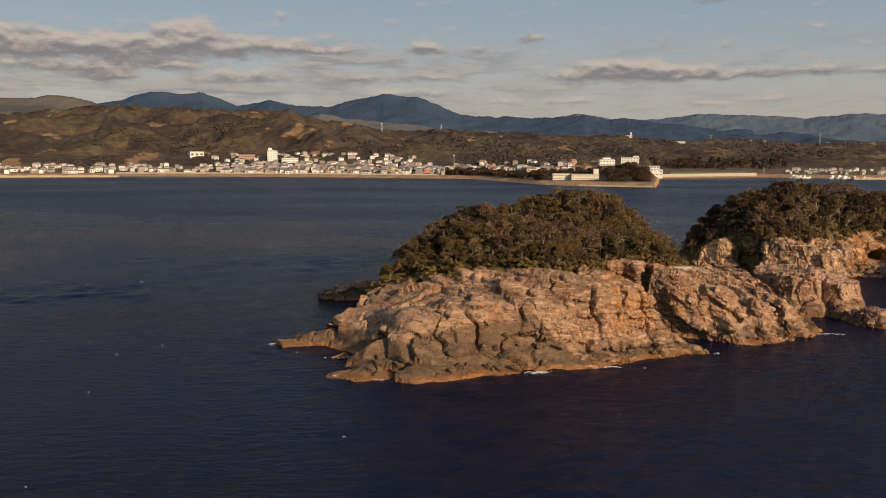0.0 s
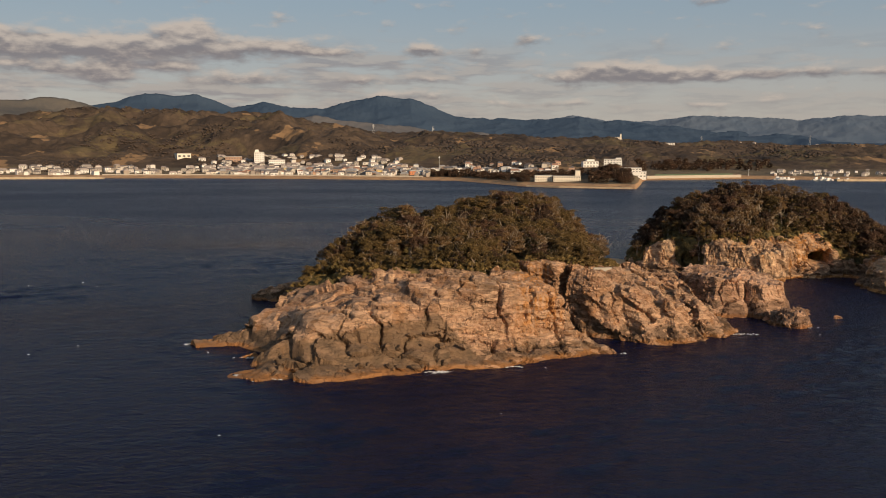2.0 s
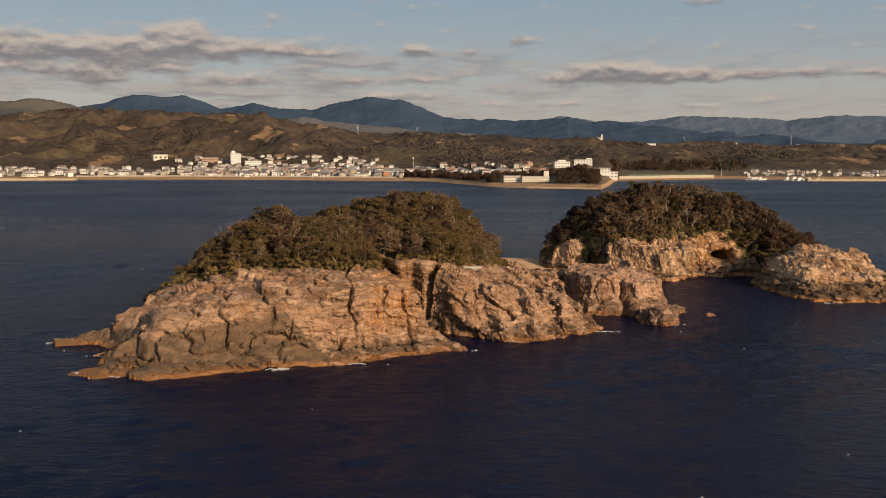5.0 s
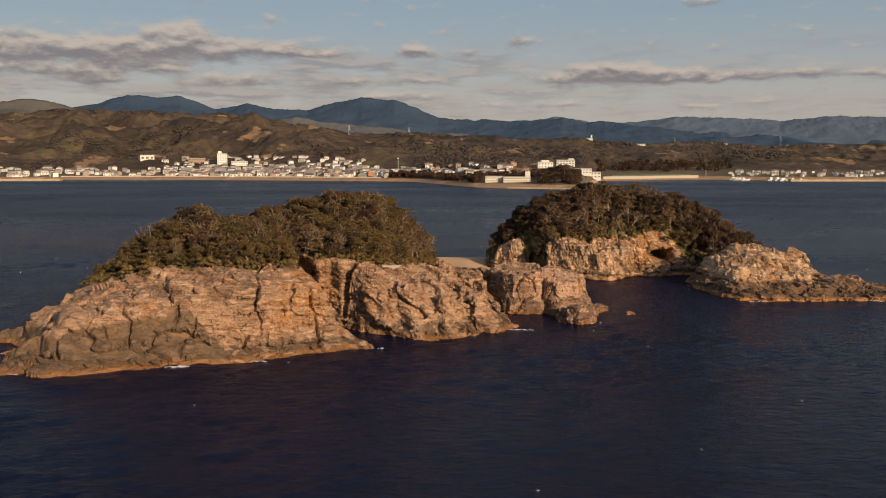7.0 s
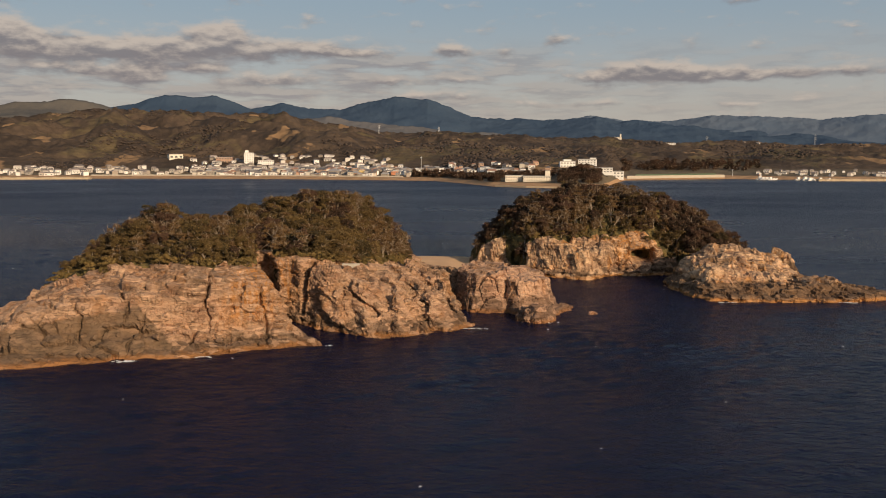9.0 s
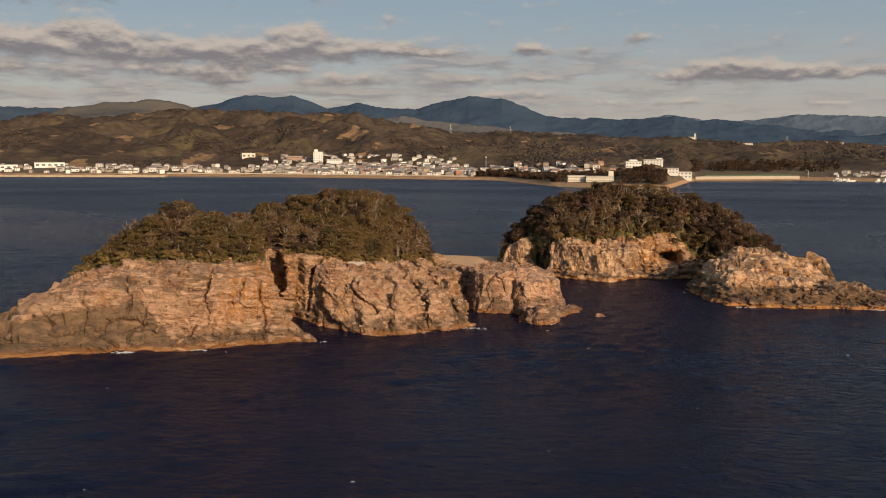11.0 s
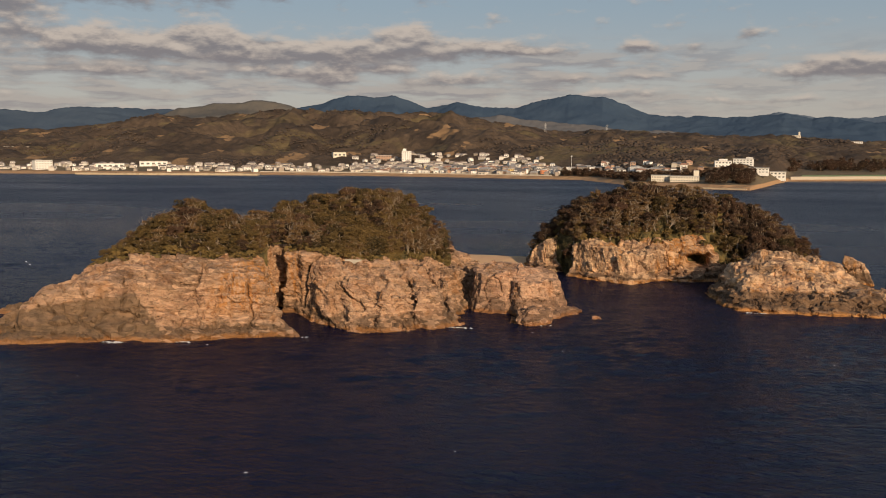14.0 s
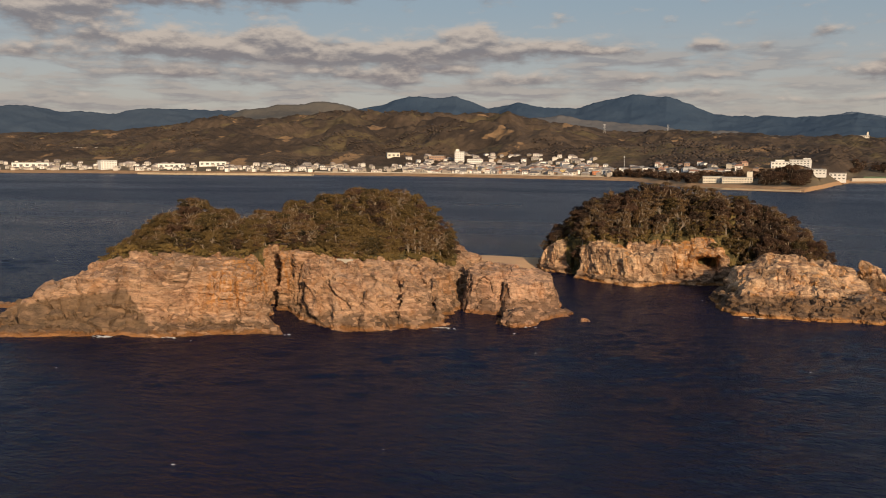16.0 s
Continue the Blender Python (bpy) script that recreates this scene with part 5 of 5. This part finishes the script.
def sea_wall(name, label, a0, a1, offset, width, base, top, material, wobble):
    """A wall or breakwater that follows the shore between two azimuths, in sections."""
    root = tagged(new(name), label, "sea wall", kind="structure")
    az = np.linspace(a0, a1, max(3, int(abs(a1 - a0) * 3)))
    rng = np.random.default_rng(int(abs(a0) * 10))
    for p, q in zip(az[:-1], az[1:]):
        r0, r1 = (float(np.interp(v, *SHORE)) + offset for v in (p, q))
        (x0, y0), (x1, y1) = polar(p, r0), polar(q, r1)
        bm = bmesh.new()
        n = math.hypot(x1 - x0, y1 - y0)
        box(bm, (-n / 2, -width / 2, base), (n / 2, width / 2, top + rng.uniform(-wobble, wobble)))
        ob = part("section", bm, material, root)
        ob.matrix_world = pose((x0 + x1) / 2, (y0 + y1) / 2, 0, 0, 0, math.degrees(math.atan2(y1 - y0, x1 - x0)))


sea_wall("seawall", "pale concrete sea wall above the inner beach", 10.9, 17.0, 12, 2.5, 0, 5.2, CONCRETE, 0.1)
sea_wall("fence", "green ball-stop fence above the sea wall", 11.5, 16.5, 20, 0.4, 4, 6.8, GREEN_NET, 0.1)
sea_wall("breakwater", "long pale stone breakwater along the beach", -35.5, -24.0, -22, 9, -2, 2.6, STONE, 0.35)
sea_wall("promenade_wall", "low concrete promenade wall behind the beach", -24.0, -4.0, 24, 1.2, 1, 4.6, CONCRETE, 0.1)
sea_wall("breakwater", "grey stone harbour breakwater", 22.5, 33.0, -26, 10, -2, 2.4, STONE, 0.4)
sea_wall("seawall", "grey promontory sea wall in front of the school", 2.4, 9.2, 2, 3, -1, 1.5, STONE, 0.1)


def boat(az, r, turn, k):
    """A small white fishing boat: hull, wheelhouse and mast."""
    x, y = polar(az, r)
    root = tagged(new("fishing_boat"), "small white fishing boat moored in the harbour", "boat", "boats in the harbour")
    root.matrix_world = pose(x, y, 0, 0, 0, turn) @ Matrix.Scale(k, 4)
    bm = bmesh.new()
    rows = []
    for t, w, z in ((-5, 1.3, 1.1), (-2, 1.6, 1.0), (2, 1.5, 1.2), (4.5, 0.8, 1.6), (6, 0.08, 2.0)):
        rows.append([bm.verts.new(c) for c in ((t, -w, z), (t * 0.92, -w * 0.5, -0.4), (t * 0.92, w * 0.5, -0.4), (t, w, z))])
    for a, b in zip(rows, rows[1:]):
        for i in range(4):
            bm.faces.new((a[i], b[i], b[(i + 1) % 4], a[(i + 1) % 4]))
    bm.faces.new(rows[0][::-1])
    bm.faces.new(rows[-1])
    part("hull", bm, WHITE, root)
    bm = bmesh.new()
    box(bm, (-3, -0.9, 1.0), (-0.5, 0.9, 3.0), 0, 0.1)
    part("wheelhouse", bm, WHITE, root)
    v, f = tube([(-0.3, 0, 1.2), (-0.3, 0, 5.5)], [0.09, 0.05], 5)
    mesh_part("mast", mesh_from("mast", v, f, [STEEL]), root)


rng = np.random.default_rng(23)
for i in range(13):
    boat(rng.uniform(19.2, 23.5), 1112 + rng.uniform(-12, 8), rng.uniform(-30, 30), rng.uniform(1.0, 1.5))


def grove(a0, a1, s0, s1, n, k, seed):
    """Trees in a belt behind the shore: azimuths, and distances inland."""
    rng = np.random.default_rng(seed)
    for i in range(n):
        az, inland = rng.uniform(a0, a1), rng.uniform(s0, s1)
        r = float(np.interp(az, *SHORE)) + inland
        x, y = polar(az, r)
        ob = copy_thing(DUSKY[rng.integers(len(DUSKY))], pose(x, y, ground_at(az, r) - 0.4, 0, 0, rng.uniform(0, 360)))
        s = k * rng.uniform(0.8, 1.2)
        ob.scale = (s * 1.2, s * 1.2, s)
        ob.name = "grove_tree"
        tagged(ob, "dark evergreen tree in a grove on the promontory", group="grove on the promontory")


grove(6.7, 9.3, 30, 85, 70, 1.15, 31)
grove(-3.4, 2.6, 26, 75, 110, 1.15, 32)
grove(2.4, 6.3, 70, 120, 50, 1.1, 33)
grove(10.6, 19.0, 95, 190, 90, 1.5, 34)

# ---- small things on the islets ----
def low_wall():
    root = tagged(new("low_wall"), "short pale concrete wall at the cliff top", "wall")
    root.matrix_world = pose(51, 175.5, float(west_height(np.array([[51, 175.5]]))[0]) + 0.3, 0, 0, 3)
    bm = bmesh.new()
    box(bm, (-1.9, -0.12, -0.8), (1.9, 0.12, 0.15), 0, 0.04)
    part("wall_body", bm, CONCRETE, root)
    bm = bmesh.new()
    box(bm, (-2.0, -0.18, 0.154), (2.0, 0.18, 0.24), 0, 0.03)
    part("coping", bm, CONCRETE, root)


low_wall()


def boulders():
    """Loose angular blocks on the ledges and at the waterline."""
    rng = np.random.default_rng(41)
    shapes = []
    for i in range(7):
        bm = bmesh.new()
        for c in rng.normal(size=(14, 3)):
            bm.verts.new(c / np.linalg.norm(c) * rng.uniform(0.75, 1.1) * np.array([1.0, 0.8, 0.62]))
        bmesh.ops.convex_hull(bm, input=bm.verts)
        for v in [v for v in bm.verts if not v.link_faces]:
            bm.verts.remove(v)
        me = bpy.data.meshes.new("boulder")
        bm.to_mesh(me)
        bm.free()
        me.materials.append(ROCK_WEST if i < 4 else ROCK_EAST)
        shapes.append(me)
    for x0, x1, y0, y1, n, height, kinds in ((-12, 46, 133, 148, 40, west_height, shapes[:4]), (50, 76, 156, 172, 46, west_height, shapes[:4]), (132, 180, 198, 222, 46, east_height, shapes[4:]), (96, 130, 232, 243, 14, east_height, shapes[4:])):
        spots = rng.uniform((x0, y0), (x1, y1), (n * 6, 2))
        zs = height(spots)
        ok = (zs > 0.0) & (zs < 6)
        for (x, y), z in list(zip(spots[ok], zs[ok]))[:n]:
            ob = new("boulder", kinds[rng.integers(len(kinds))])
            k = rng.uniform(0.35, 1.15)
            ob.matrix_world = pose(x, y, z + 0.15 * k, rng.uniform(-25, 25), rng.uniform(-25, 25), rng.uniform(0, 360)) @ Matrix.Scale(k, 4)
            tagged(ob, "angular brown boulder lying on the rock ledge", "boulder", "boulders at the waterline")


boulders()


def foam_mesh(name, spots, label):
    """Ragged flecks of foam lying on the water: (x, y, length, width, turn)."""
    rng = np.random.default_rng(51)
    vs, fs, n = [], [], 0
    for x, y, l, w, turn in spots:
        a = np.sort(rng.uniform(0, 2 * math.pi, 11))
        r = rng.uniform(0.45, 1.1, 11)
        u, v = np.cos(a) * r * l, np.sin(a) * r * w
        c, s = math.cos(turn), math.sin(turn)
        ring = np.column_stack([x + u * c - v * s, y + u * s + v * c, np.full(11, 0.05)])
        vs.append(np.vstack([[x, y, 0.14], ring]))
        fs.append(np.array([(n, n + 1 + i, n + 1 + (i + 1) % 11) for i in range(11)]))
        n += 12
    tagged(new(name, mesh_from(name, np.concatenate(vs), np.concatenate(fs), [FOAM], smooth=True)), label, "foam", kind="stuff")


rng = np.random.default_rng(61)
foam_mesh("whitecaps", [(rng.uniform(-110, 260), 35 + 330 * rng.uniform() ** 1.4, rng.uniform(0.12, 0.42), rng.uniform(0.03, 0.09), rng.uniform(-0.6, 0.6)) for i in range(120)],
          "scattered white flecks of breaking wavelets on the sea")
surf = []
for x, y, n in ((-13.6, 134.4, 46), (-11, 132.2, 10), (-4, 131.2, 10), (17.5, 136.6, 30), (29, 140.2, 8), (48, 150, 5), (77, 166, 8), (94, 172.8, 5), (-29, 156.5, 6), (-22, 203, 8), (139, 197.8, 8), (168, 198.8, 12), (-16, 146, 6)):
    surf += [(x + rng.normal() * 1.5, y + rng.normal() * 0.35, rng.uniform(0.15, 0.65), rng.uniform(0.08, 0.3), rng.uniform(-0.5, 0.8)) for i in range(2 * n)]
foam_mesh("surf", surf, "white surf breaking along the foot of the rocks")

for o in HOUSES + BROAD + DUSKY + DRY + SHRUB + SNAG:
    for c in list(o.children_recursive) + [o]:
        bpy.data.objects.remove(c)
